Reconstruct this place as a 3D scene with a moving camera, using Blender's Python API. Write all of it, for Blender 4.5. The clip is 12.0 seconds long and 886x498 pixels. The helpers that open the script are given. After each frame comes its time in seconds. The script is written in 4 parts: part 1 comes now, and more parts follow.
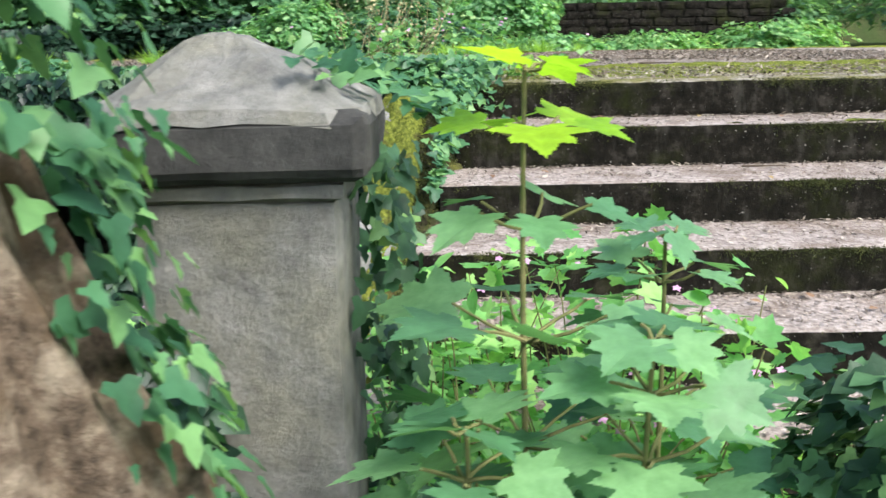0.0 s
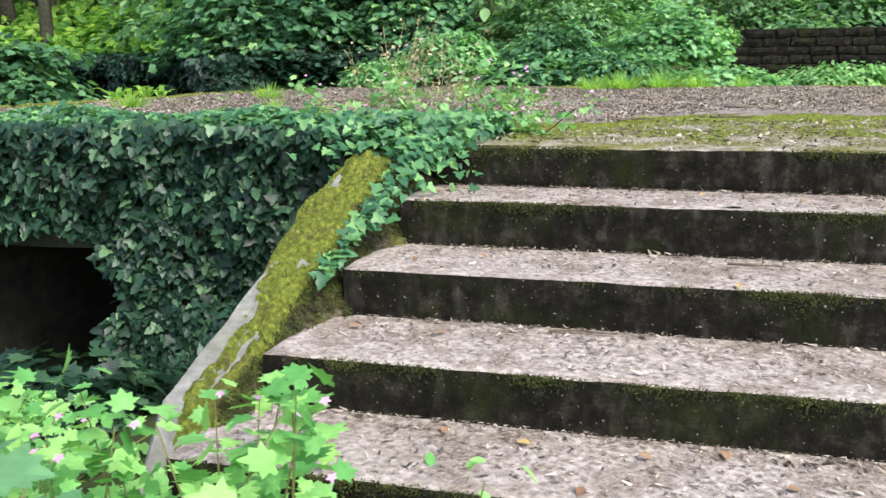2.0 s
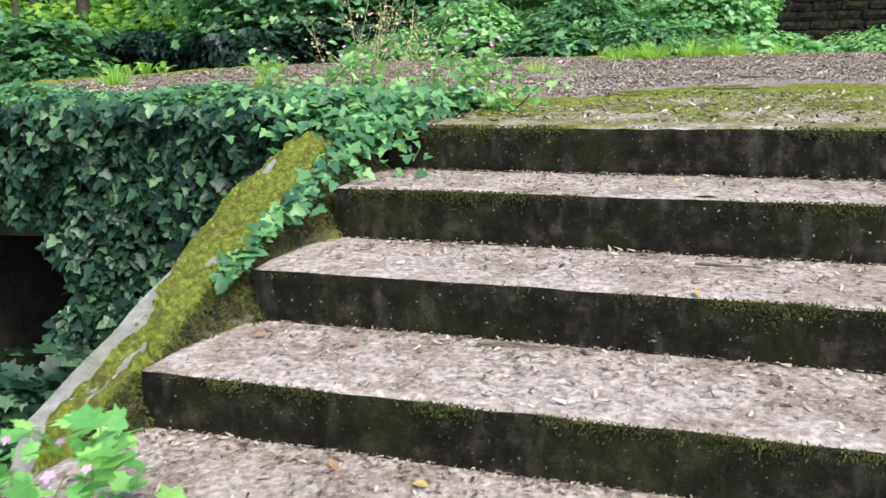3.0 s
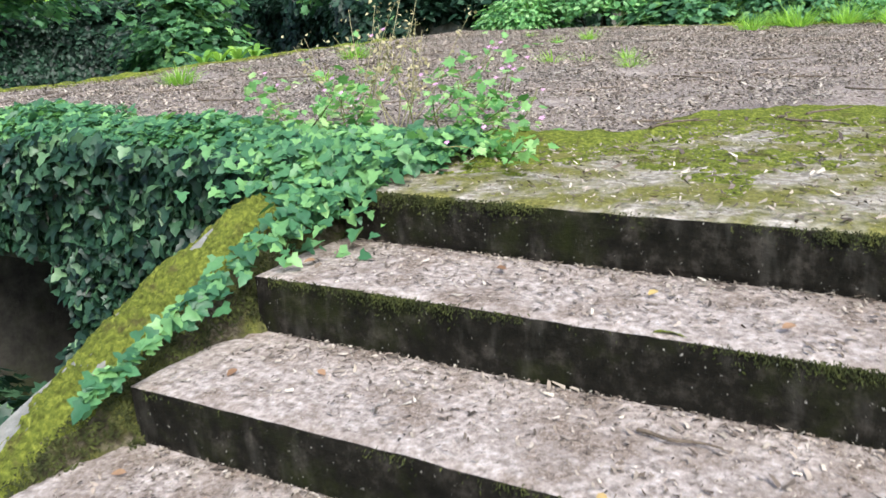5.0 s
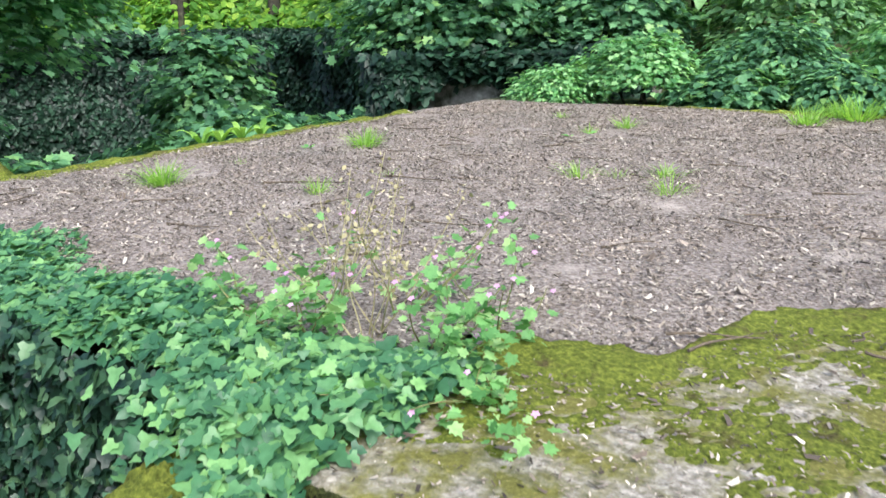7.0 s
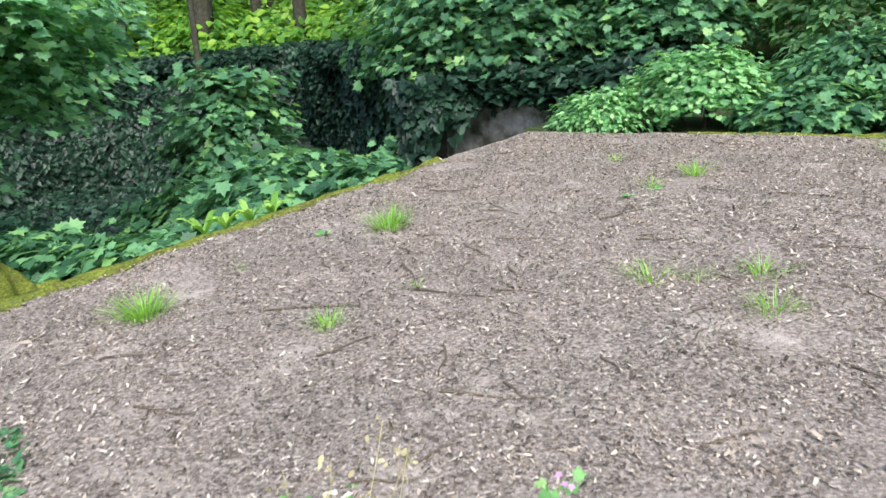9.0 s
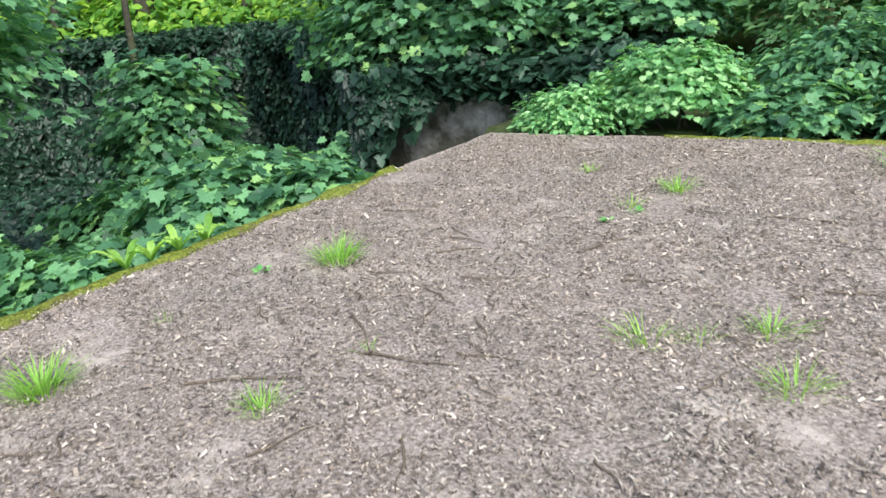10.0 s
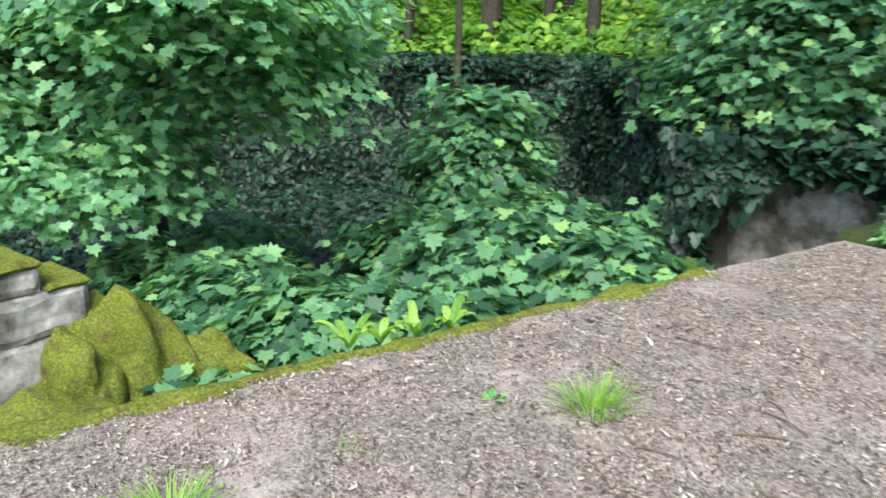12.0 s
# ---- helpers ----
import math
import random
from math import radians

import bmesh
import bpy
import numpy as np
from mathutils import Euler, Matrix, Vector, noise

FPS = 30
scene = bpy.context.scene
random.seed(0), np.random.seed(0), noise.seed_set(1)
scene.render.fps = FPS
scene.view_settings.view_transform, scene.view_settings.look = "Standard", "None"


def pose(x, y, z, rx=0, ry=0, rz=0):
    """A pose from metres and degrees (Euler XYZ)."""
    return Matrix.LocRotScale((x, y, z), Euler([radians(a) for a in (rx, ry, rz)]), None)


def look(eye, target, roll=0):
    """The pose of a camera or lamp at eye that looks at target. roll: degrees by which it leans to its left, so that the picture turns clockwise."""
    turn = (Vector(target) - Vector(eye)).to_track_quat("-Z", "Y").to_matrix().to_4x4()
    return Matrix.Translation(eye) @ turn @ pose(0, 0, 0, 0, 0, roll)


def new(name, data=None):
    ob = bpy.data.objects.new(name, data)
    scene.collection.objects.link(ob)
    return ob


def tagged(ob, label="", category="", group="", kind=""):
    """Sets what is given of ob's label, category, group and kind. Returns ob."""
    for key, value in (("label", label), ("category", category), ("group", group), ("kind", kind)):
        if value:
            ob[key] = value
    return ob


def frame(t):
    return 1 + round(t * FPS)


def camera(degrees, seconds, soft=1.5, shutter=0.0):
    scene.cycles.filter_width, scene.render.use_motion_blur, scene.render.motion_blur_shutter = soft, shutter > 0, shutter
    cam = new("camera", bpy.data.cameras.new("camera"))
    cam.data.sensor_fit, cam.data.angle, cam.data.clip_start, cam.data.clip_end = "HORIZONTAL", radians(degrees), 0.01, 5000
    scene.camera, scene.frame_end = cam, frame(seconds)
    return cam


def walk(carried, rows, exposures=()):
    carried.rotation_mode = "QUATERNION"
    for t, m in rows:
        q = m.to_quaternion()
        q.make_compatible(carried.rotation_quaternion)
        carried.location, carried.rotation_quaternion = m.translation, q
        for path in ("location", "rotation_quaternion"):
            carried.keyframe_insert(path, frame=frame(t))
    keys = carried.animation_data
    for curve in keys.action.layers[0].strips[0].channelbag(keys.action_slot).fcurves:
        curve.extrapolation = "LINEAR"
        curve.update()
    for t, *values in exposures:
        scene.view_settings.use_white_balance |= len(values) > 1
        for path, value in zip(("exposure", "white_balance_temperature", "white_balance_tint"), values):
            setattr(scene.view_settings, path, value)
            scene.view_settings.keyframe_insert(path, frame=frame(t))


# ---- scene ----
cam = camera(55.0, 12.0, shutter=0.3)
PATH = [
    (0, (0.02, -0.075, 0.185), (0.04, 1.868, -0.288), -0.9),
    (0.5, (0.287, 0.0, 0.192), (0.1, 1.935, -0.264), -0.5),
    (1, (0.531, 0.205, 0.215), (0.216, 2.134, -0.209), -0.2),
    (1.5, (0.819, 0.404, 0.311), (0.413, 2.319, -0.098), -0.1),
    (2, (1.041, 0.49, 0.319), (0.552, 2.382, -0.105), -0.5),
    (2.5, (1.18, 0.654, 0.298), (0.641, 2.526, -0.157), -0.8),
    (3, (1.301, 0.947, 0.303), (0.7, 2.792, -0.18), -1.4),
    (3.2, (1.349, 1.055, 0.316), (0.711, 2.886, -0.173), -1.8),
    (4.8, (1.731, 1.643, 0.56), (0.8, 3.313, -0.026), -3.1),
    (5, (1.714, 1.741, 0.597), (0.763, 3.396, -0.001), -3.0),
    (5.5, (1.702, 1.894, 0.71), (0.743, 3.538, 0.095), -2.4),
    (6, (1.685, 2.165, 0.786), (0.713, 3.797, 0.161), -2.1),
    (6.5, (1.617, 2.358, 0.929), (0.606, 3.988, 0.364), -1.6),
    (7, (1.455, 2.557, 1.027), (0.431, 4.186, 0.481), -1.0),
    (7.5, (1.345, 2.77, 1.087), (0.255, 4.365, 0.57), -1.4),
    (7.7, (1.304, 2.84, 1.119), (0.181, 4.414, 0.61), -1.8),
    (9.3, (0.814, 3.761, 1.493), (-0.287, 5.325, 0.907), -6.3),
    (9.5, (0.734, 3.895, 1.501), (-0.344, 5.475, 0.916), -6.2),
    (10, (0.535, 4.18, 1.592), (-0.495, 5.768, 0.945), -5.5),
    (10.5, (0.324, 4.438, 1.684), (-0.745, 5.998, 1.035), -4.3),
    (11, (0.189, 4.702, 1.716), (-1.039, 6.156, 1.1), -2.7),
    (11.5, (0.073, 4.946, 1.726), (-1.322, 6.256, 1.144), -0.7),
    (12, (-0.161, 5.258, 1.675), (-1.722, 6.378, 1.12), -0.5),
]
walk(cam, [(t, look(eye, target, roll)) for t, eye, target, roll in PATH], [(0, 1.25, 6300, 10), (3, 1.23, 6250, 10), (6, 1.26, 6100, 10), (7.5, 1.3, 6050, 10), (9.3, 1.27, 6150, 9), (12, 1.35, 6200, 8)])

# ---- world and light: soft daylight from a bright hazy sky ----
world = bpy.data.worlds.new("sky")
scene.world = world
world.use_nodes = True
wn = world.node_tree.nodes
sky = wn.new("ShaderNodeTexSky")
sky.sky_type, sky.sun_disc = "NISHITA", False
sky.sun_elevation, sky.sun_rotation = radians(48), radians(132)
sky.air_density, sky.dust_density = 1.0, 3.0
wn["Background"].inputs["Strength"].default_value = 0.15
world.node_tree.links.new(sky.outputs[0], wn["Background"].inputs["Color"])
sun = new("sun", bpy.data.lights.new("sun", "SUN"))
sun.data.energy, sun.data.angle, sun.data.color = 2.5, radians(30), (1.0, 0.97, 0.9)
sun.matrix_world = look((0, 0, 30), (-11.0, 10.0, 13.5))


# ---- materials ----
def nodes_of(name):
    m = bpy.data.materials.new(name)
    m.use_nodes = True
    nt = m.node_tree
    return m, nt, nt.nodes["Principled BSDF"], nt.nodes["Material Output"]


def noise_node(nt, scale, detail=6.0, rough=0.6, coord="Object"):
    tc = nt.nodes.new("ShaderNodeTexCoord")
    n = nt.nodes.new("ShaderNodeTexNoise")
    n.inputs["Scale"].default_value, n.inputs["Detail"].default_value, n.inputs["Roughness"].default_value = scale, detail, rough
    nt.links.new(tc.outputs[coord], n.inputs["Vector"])
    return n


def ramp(nt, src, stops):
    r = nt.nodes.new("ShaderNodeValToRGB")
    els = r.color_ramp.elements
    els[0].position, els[0].color = stops[0][0], (*stops[0][1], 1)
    els[1].position, els[1].color = stops[-1][0], (*stops[-1][1], 1)
    for p, c in stops[1:-1]:
        e = els.new(p)
        e.color = (*c, 1)
    nt.links.new(src, r.inputs["Fac"])
    return r


def mix(nt, fac, a, b, mode="MIX"):
    m = nt.nodes.new("ShaderNodeMix")
    m.data_type, m.blend_type = "RGBA", mode
    for sock, v in ((m.inputs["Factor"], fac), (m.inputs["A"], a), (m.inputs["B"], b)):
        if isinstance(v, (int, float)):
            sock.default_value = v
        elif isinstance(v, tuple):
            sock.default_value = (*v, 1)
        else:
            nt.links.new(v, sock)
    return m.outputs["Result"]


def bump(nt, bsdf, src, strength, dist):
    b = nt.nodes.new("ShaderNodeBump")
    b.inputs["Strength"].default_value, b.inputs["Distance"].default_value = strength, dist
    nt.links.new(src, b.inputs["Height"])
    nt.links.new(b.outputs["Normal"], bsdf.inputs["Normal"])


def surface(name, fine, fine_scale, stain=None, stain_scale=2.0, lo=0.45, hi=0.6, rough=0.9, bump_d=0.004, grain=None, shine=0.2):
    """A rough surface: a fine-grained ramp, under larger stains of another colour."""
    m, nt, b, _ = nodes_of(name)
    n1 = noise_node(nt, fine_scale, 8, 0.65)
    col = ramp(nt, n1.outputs["Fac"], fine).outputs["Color"]
    if stain:
        n2 = noise_node(nt, stain_scale, 7, 0.62)
        f = ramp(nt, n2.outputs["Fac"], [(lo, (0, 0, 0)), (hi, (1, 1, 1))])
        n3 = noise_node(nt, fine_scale * 1.7, 6, 0.7)
        sc = ramp(nt, n3.outputs["Fac"], stain)
        col = mix(nt, f.outputs["Color"], col, sc.outputs["Color"])
    nt.links.new(col, b.inputs["Base Color"])
    b.inputs["Roughness"].default_value = rough
    b.inputs["Specular IOR Level"].default_value = shine
    n4 = noise_node(nt, grain or fine_scale * 1.3, 8, 0.7)
    bump(nt, b, n4.outputs["Fac"], 0.9, bump_d)
    return m


def leaf_material(name, stops, rough=0.4, thin=0.35, glow=1.6):
    """A leaf: varied from leaf to leaf, with light shining through the blade."""
    m, nt, b, out = nodes_of(name)
    geo = nt.nodes.new("ShaderNodeNewGeometry")
    oi = nt.nodes.new("ShaderNodeObjectInfo")
    add = nt.nodes.new("ShaderNodeMath")
    add.operation = "ADD"
    nt.links.new(geo.outputs["Random Per Island"], add.inputs[0])
    nt.links.new(oi.outputs["Random"], add.inputs[1])
    wrap = nt.nodes.new("ShaderNodeMath")
    wrap.operation = "FRACT"
    nt.links.new(add.outputs[0], wrap.inputs[0])
    c = ramp(nt, wrap.outputs[0], stops).outputs["Color"]
    n = noise_node(nt, 1.3, 3)
    v = ramp(nt, n.outputs["Fac"], [(0.3, (0.75, 0.78, 0.72)), (0.7, (1.15, 1.12, 1.0))])
    c = mix(nt, 1.0, c, v.outputs["Color"], "MULTIPLY")
    n2 = noise_node(nt, 45, 4)
    v2 = ramp(nt, n2.outputs["Fac"], [(0.3, (0.8, 0.82, 0.8)), (0.7, (1.18, 1.15, 1.2))])
    c = mix(nt, 1.0, c, v2.outputs["Color"], "MULTIPLY")
    nt.links.new(c, b.inputs["Base Color"])
    bump(nt, b, n2.outputs["Fac"], 0.5, 0.004)
    b.inputs["Roughness"].default_value = rough
    b.inputs["Specular IOR Level"].default_value = 0.32
    tr = nt.nodes.new("ShaderNodeBsdfTranslucent")
    tc = mix(nt, 1.0, c, (glow, glow * 1.0, glow * 0.55), "MULTIPLY")
    nt.links.new(tc, tr.inputs["Color"])
    ms = nt.nodes.new("ShaderNodeMixShader")
    ms.inputs[0].default_value = thin
    nt.links.new(b.outputs[0], ms.inputs[1])
    nt.links.new(tr.outputs[0], ms.inputs[2])
    nt.links.new(ms.outputs[0], out.inputs["Surface"])
    return m


MOSS = [(0.3, (0.06, 0.072, 0.015)), (0.48, (0.14, 0.17, 0.03)), (0.62, (0.24, 0.275, 0.045)), (0.75, (0.40, 0.43, 0.09))]
M_SOIL = surface("leaf_litter_soil", [(0.3, (0.07, 0.05, 0.04)), (0.46, (0.18, 0.149, 0.128)), (0.6, (0.325, 0.281, 0.248)), (0.78, (0.52, 0.465, 0.42))], 60,
                 [(0.35, (0.28, 0.235, 0.20)), (0.7, (0.46, 0.405, 0.36))], 2.3, 0.56, 0.68, 0.95, 0.012)
M_TREAD = surface("dusty_concrete_tread", [(0.3, (0.10, 0.08, 0.066)), (0.45, (0.25, 0.212, 0.185)), (0.6, (0.40, 0.35, 0.315)), (0.75, (0.56, 0.50, 0.46))], 48,
                  [(0.33, (0.07, 0.05, 0.038)), (0.52, (0.20, 0.16, 0.13)), (0.7, (0.36, 0.31, 0.27))], 7, 0.47, 0.62, 0.95, 0.008)


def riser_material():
    """Algae and riser shade coloured black: run-down streaks, pale pits, dull green patches."""
    m, nt, b, _ = nodes_of("algae_and_shade_concrete")
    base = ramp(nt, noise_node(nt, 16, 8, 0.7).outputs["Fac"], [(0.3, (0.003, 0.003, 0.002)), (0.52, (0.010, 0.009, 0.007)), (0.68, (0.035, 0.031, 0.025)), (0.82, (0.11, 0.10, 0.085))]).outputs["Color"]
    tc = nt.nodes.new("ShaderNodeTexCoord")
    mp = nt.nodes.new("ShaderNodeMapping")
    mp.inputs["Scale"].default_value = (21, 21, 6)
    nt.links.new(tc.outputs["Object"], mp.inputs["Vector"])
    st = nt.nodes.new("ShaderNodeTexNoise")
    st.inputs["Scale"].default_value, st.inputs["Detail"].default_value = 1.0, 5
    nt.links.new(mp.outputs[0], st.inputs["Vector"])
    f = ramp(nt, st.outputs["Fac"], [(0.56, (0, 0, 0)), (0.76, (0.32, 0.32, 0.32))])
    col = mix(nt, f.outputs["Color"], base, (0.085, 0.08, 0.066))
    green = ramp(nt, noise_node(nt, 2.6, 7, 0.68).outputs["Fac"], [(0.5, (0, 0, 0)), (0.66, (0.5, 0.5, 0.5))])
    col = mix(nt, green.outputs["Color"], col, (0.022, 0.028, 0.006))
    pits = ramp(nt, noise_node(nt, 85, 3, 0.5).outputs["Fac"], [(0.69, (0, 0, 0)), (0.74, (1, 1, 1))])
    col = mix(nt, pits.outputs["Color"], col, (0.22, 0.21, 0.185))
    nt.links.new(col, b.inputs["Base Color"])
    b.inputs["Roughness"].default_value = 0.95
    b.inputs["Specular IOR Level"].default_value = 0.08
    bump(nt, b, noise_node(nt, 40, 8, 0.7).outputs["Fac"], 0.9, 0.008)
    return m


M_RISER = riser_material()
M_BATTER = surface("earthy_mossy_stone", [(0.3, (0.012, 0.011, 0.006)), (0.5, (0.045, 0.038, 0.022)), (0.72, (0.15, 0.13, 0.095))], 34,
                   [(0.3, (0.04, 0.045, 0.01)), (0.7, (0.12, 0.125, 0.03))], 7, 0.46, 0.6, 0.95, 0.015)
M_LEDGE = surface("mossy_concrete_ledge", [(0.3, (0.07, 0.06, 0.04)), (0.48, (0.20, 0.18, 0.145)), (0.66, (0.42, 0.385, 0.335)), (0.78, (0.6, 0.56, 0.5))], 34,
                  [(0.3, (0.06, 0.06, 0.015)), (0.55, (0.13, 0.125, 0.03)), (0.75, (0.28, 0.25, 0.10))], 4.5, 0.40, 0.56, 0.95, 0.006)
M_MOSS = surface("bright_moss", MOSS, 55, [(0.3, (0.04, 0.036, 0.014)), (0.7, (0.16, 0.13, 0.06))], 7, 0.55, 0.68, 1.0, 0.03, 110, 0.08)
M_DULLMOSS = surface("dull_riser_moss", [(0.3, (0.01, 0.012, 0.004)), (0.5, (0.03, 0.036, 0.009)), (0.75, (0.09, 0.10, 0.025))], 25)
M_STONE = surface("weathered_grey_stone", [(0.25, (0.08, 0.08, 0.075)), (0.5, (0.17, 0.17, 0.155)), (0.7, (0.27, 0.265, 0.245)), (0.8, (0.5, 0.49, 0.45))], 18,
                  [(0.3, (0.11, 0.11, 0.09)), (0.7, (0.22, 0.215, 0.175))], 6, 0.45, 0.62, 0.9, 0.006, 60)
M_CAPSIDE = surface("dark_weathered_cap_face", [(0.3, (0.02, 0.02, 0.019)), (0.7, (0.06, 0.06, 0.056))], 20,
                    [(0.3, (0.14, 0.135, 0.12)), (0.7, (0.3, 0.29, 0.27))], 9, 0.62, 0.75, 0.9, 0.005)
M_WALL = surface("damp_dark_wall", [(0.3, (0.03, 0.03, 0.026)), (0.6, (0.075, 0.072, 0.06)), (0.85, (0.14, 0.135, 0.115))], 9,
                 [(0.3, (0.03, 0.04, 0.014)), (0.7, (0.06, 0.07, 0.02))], 1.5, 0.5, 0.7, 0.9, 0.01)
M_GREY = surface("bare_grey_render", [(0.3, (0.18, 0.175, 0.16)), (0.55, (0.33, 0.32, 0.295)), (0.8, (0.56, 0.545, 0.50))], 11,
                 [(0.3, (0.05, 0.05, 0.04)), (0.7, (0.12, 0.12, 0.09))], 2.6, 0.42, 0.58, 0.9, 0.014)
M_GROUND = surface("woodland_floor", [(0.3, (0.028, 0.026, 0.014)), (0.55, (0.05, 0.06, 0.02)), (0.8, (0.09, 0.09, 0.04))], 14,
                   [(0.3, (0.025, 0.045, 0.012)), (0.7, (0.05, 0.085, 0.022))], 0.5, 0.42, 0.6, 1.0, 0.03)
M_BARK = surface("woodland_bark", [(0.3, (0.018, 0.017, 0.012)), (0.6, (0.05, 0.047, 0.034)), (0.85, (0.11, 0.10, 0.075))], 14,
                 [(0.3, (0.04, 0.06, 0.015)), (0.7, (0.08, 0.11, 0.03))], 1.5, 0.52, 0.68, 0.95, 0.02)
M_NEARBARK = surface("pale_cracked_bark", [(0.35, (0.04, 0.03, 0.02)), (0.47, (0.13, 0.098, 0.068)), (0.66, (0.33, 0.275, 0.20))], 20,
                     [(0.3, (0.07, 0.05, 0.03)), (0.7, (0.14, 0.10, 0.06))], 9, 0.5, 0.6, 0.95, 0.02)
M_TWIG = surface("dead_twig", [(0.3, (0.05, 0.04, 0.03)), (0.7, (0.14, 0.11, 0.08))], 40)
M_STEM = surface("green_stem", [(0.3, (0.10, 0.13, 0.04)), (0.7, (0.20, 0.18, 0.08))], 40)
# Ivy green darkened to stand for shade on the wall face and pillar front.
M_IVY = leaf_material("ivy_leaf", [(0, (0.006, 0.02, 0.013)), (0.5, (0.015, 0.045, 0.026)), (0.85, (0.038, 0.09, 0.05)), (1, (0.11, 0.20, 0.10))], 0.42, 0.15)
M_IVYMID = leaf_material("mid_ivy_leaf", [(0, (0.014, 0.045, 0.022)), (0.5, (0.04, 0.105, 0.05)), (0.85, (0.09, 0.2, 0.09)), (1, (0.2, 0.36, 0.13))], 0.42, 0.25)
# Lighter ivy green; on the wall top it stands for leaves in light.
M_IVYLIGHT = leaf_material("light_ivy_leaf", [(0, (0.03, 0.10, 0.052)), (0.5, (0.068, 0.185, 0.088)), (1, (0.19, 0.37, 0.14))], 0.42, 0.3)
# Ivy green cut down so the hollow's shade sits in the leaf colour.
M_SHADEIVY = leaf_material("shade_ivy_leaf", [(0, (0.004, 0.014, 0.009)), (0.6, (0.010, 0.034, 0.02)), (1, (0.03, 0.075, 0.045))], 0.5, 0.12)
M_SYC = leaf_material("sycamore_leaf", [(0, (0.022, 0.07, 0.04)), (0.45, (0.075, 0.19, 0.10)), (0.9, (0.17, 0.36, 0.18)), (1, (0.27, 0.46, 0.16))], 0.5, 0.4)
M_YOUNG = leaf_material("young_sycamore_leaf", [(0, (0.25, 0.48, 0.03)), (1, (0.40, 0.62, 0.045))], 0.45, 0.5)
M_BIGLEAF = leaf_material("broad_sycamore_leaf", [(0, (0.05, 0.15, 0.075)), (0.5, (0.11, 0.26, 0.13)), (1, (0.22, 0.42, 0.20))], 0.4, 0.35)
M_HERB = leaf_material("herb_leaf", [(0, (0.09, 0.28, 0.08)), (0.5, (0.19, 0.44, 0.14)), (1, (0.34, 0.60, 0.20))], 0.5, 0.4)
M_PALE = leaf_material("pale_herb_leaf", [(0, (0.08, 0.22, 0.07)), (0.6, (0.19, 0.40, 0.15)), (1, (0.36, 0.52, 0.24))], 0.55, 0.4)
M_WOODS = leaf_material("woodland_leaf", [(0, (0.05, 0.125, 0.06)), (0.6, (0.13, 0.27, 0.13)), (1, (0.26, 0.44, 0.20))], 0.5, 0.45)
M_SHRUB = leaf_material("fresh_shrub_leaf", [(0, (0.06, 0.17, 0.07)), (0.5, (0.16, 0.36, 0.16)), (1, (0.36, 0.58, 0.30))], 0.5, 0.45)
# Brighter copy of the sycamore leaf, with the light put into its colour.
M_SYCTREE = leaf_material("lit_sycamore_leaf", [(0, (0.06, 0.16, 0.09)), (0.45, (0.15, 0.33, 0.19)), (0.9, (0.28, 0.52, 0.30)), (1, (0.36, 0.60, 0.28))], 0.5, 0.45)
# Leaf green raised so that the slope's sunlight sits in the colour.
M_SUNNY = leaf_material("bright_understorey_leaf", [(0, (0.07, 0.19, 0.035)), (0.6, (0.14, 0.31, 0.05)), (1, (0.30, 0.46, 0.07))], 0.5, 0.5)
M_GRASS = leaf_material("grass_blade", [(0, (0.14, 0.30, 0.05)), (1, (0.34, 0.56, 0.12))], 0.5, 0.45)
M_FLOWER = leaf_material("pink_petal", [(0, (0.55, 0.28, 0.55)), (1, (0.72, 0.42, 0.72))], 0.6, 0.3, 1.0)
M_DRY = leaf_material("dry_stalk", [(0, (0.22, 0.19, 0.10)), (1, (0.48, 0.44, 0.28))], 0.8, 0.2, 1.0)
M_LITTER = leaf_material("dry_leaf_litter", [(0, (0.035, 0.027, 0.022)), (0.35, (0.12, 0.095, 0.08)), (0.8, (0.31, 0.265, 0.232)), (1, (0.52, 0.47, 0.425))], 0.8, 0.05, 1.0)
M_FALLEN = leaf_material("fallen_leaf", [(0, (0.15, 0.08, 0.045)), (0.6, (0.26, 0.16, 0.10)), (0.85, (0.42, 0.33, 0.10)), (1, (0.50, 0.43, 0.12))], 0.7, 0.1, 1.0)

# ---- mesh helpers ----
rng = np.random.default_rng(7)


def link_mesh(name, me, material, parent=None, label="", smooth=False):
    ob = new(name, me)
    for m in (material if isinstance(material, (list, tuple)) else [material]):
        me.materials.append(m)
    if smooth:
        me.polygons.foreach_set("use_smooth", np.ones(len(me.polygons), bool))
    if parent:
        ob.parent = parent
    if label:
        ob["label"] = label
    return ob


def part(name, bm, material, parent=None, label="", smooth=False):
    me = bpy.data.meshes.new(name)
    bm.to_mesh(me)
    bm.free()
    return link_mesh(name, me, material, parent, label, smooth)


def empty(name, at=(0, 0, 0), turn=0.0):
    ob = new(name)
    ob.matrix_basis = pose(*at, 0, 0, turn)
    return ob


def tri_mesh(name, verts, tris):
    me = bpy.data.meshes.new(name)
    nv, nf = len(verts), len(tris)
    me.vertices.add(nv)
    me.vertices.foreach_set("co", np.asarray(verts, np.float32).ravel())
    me.loops.add(nf * 3)
    me.loops.foreach_set("vertex_index", np.asarray(tris, np.int32).ravel())
    me.polygons.add(nf)
    me.polygons.foreach_set("loop_start", np.arange(0, nf * 3, 3, dtype=np.int32))
    me.update(calc_edges=True)
    return me


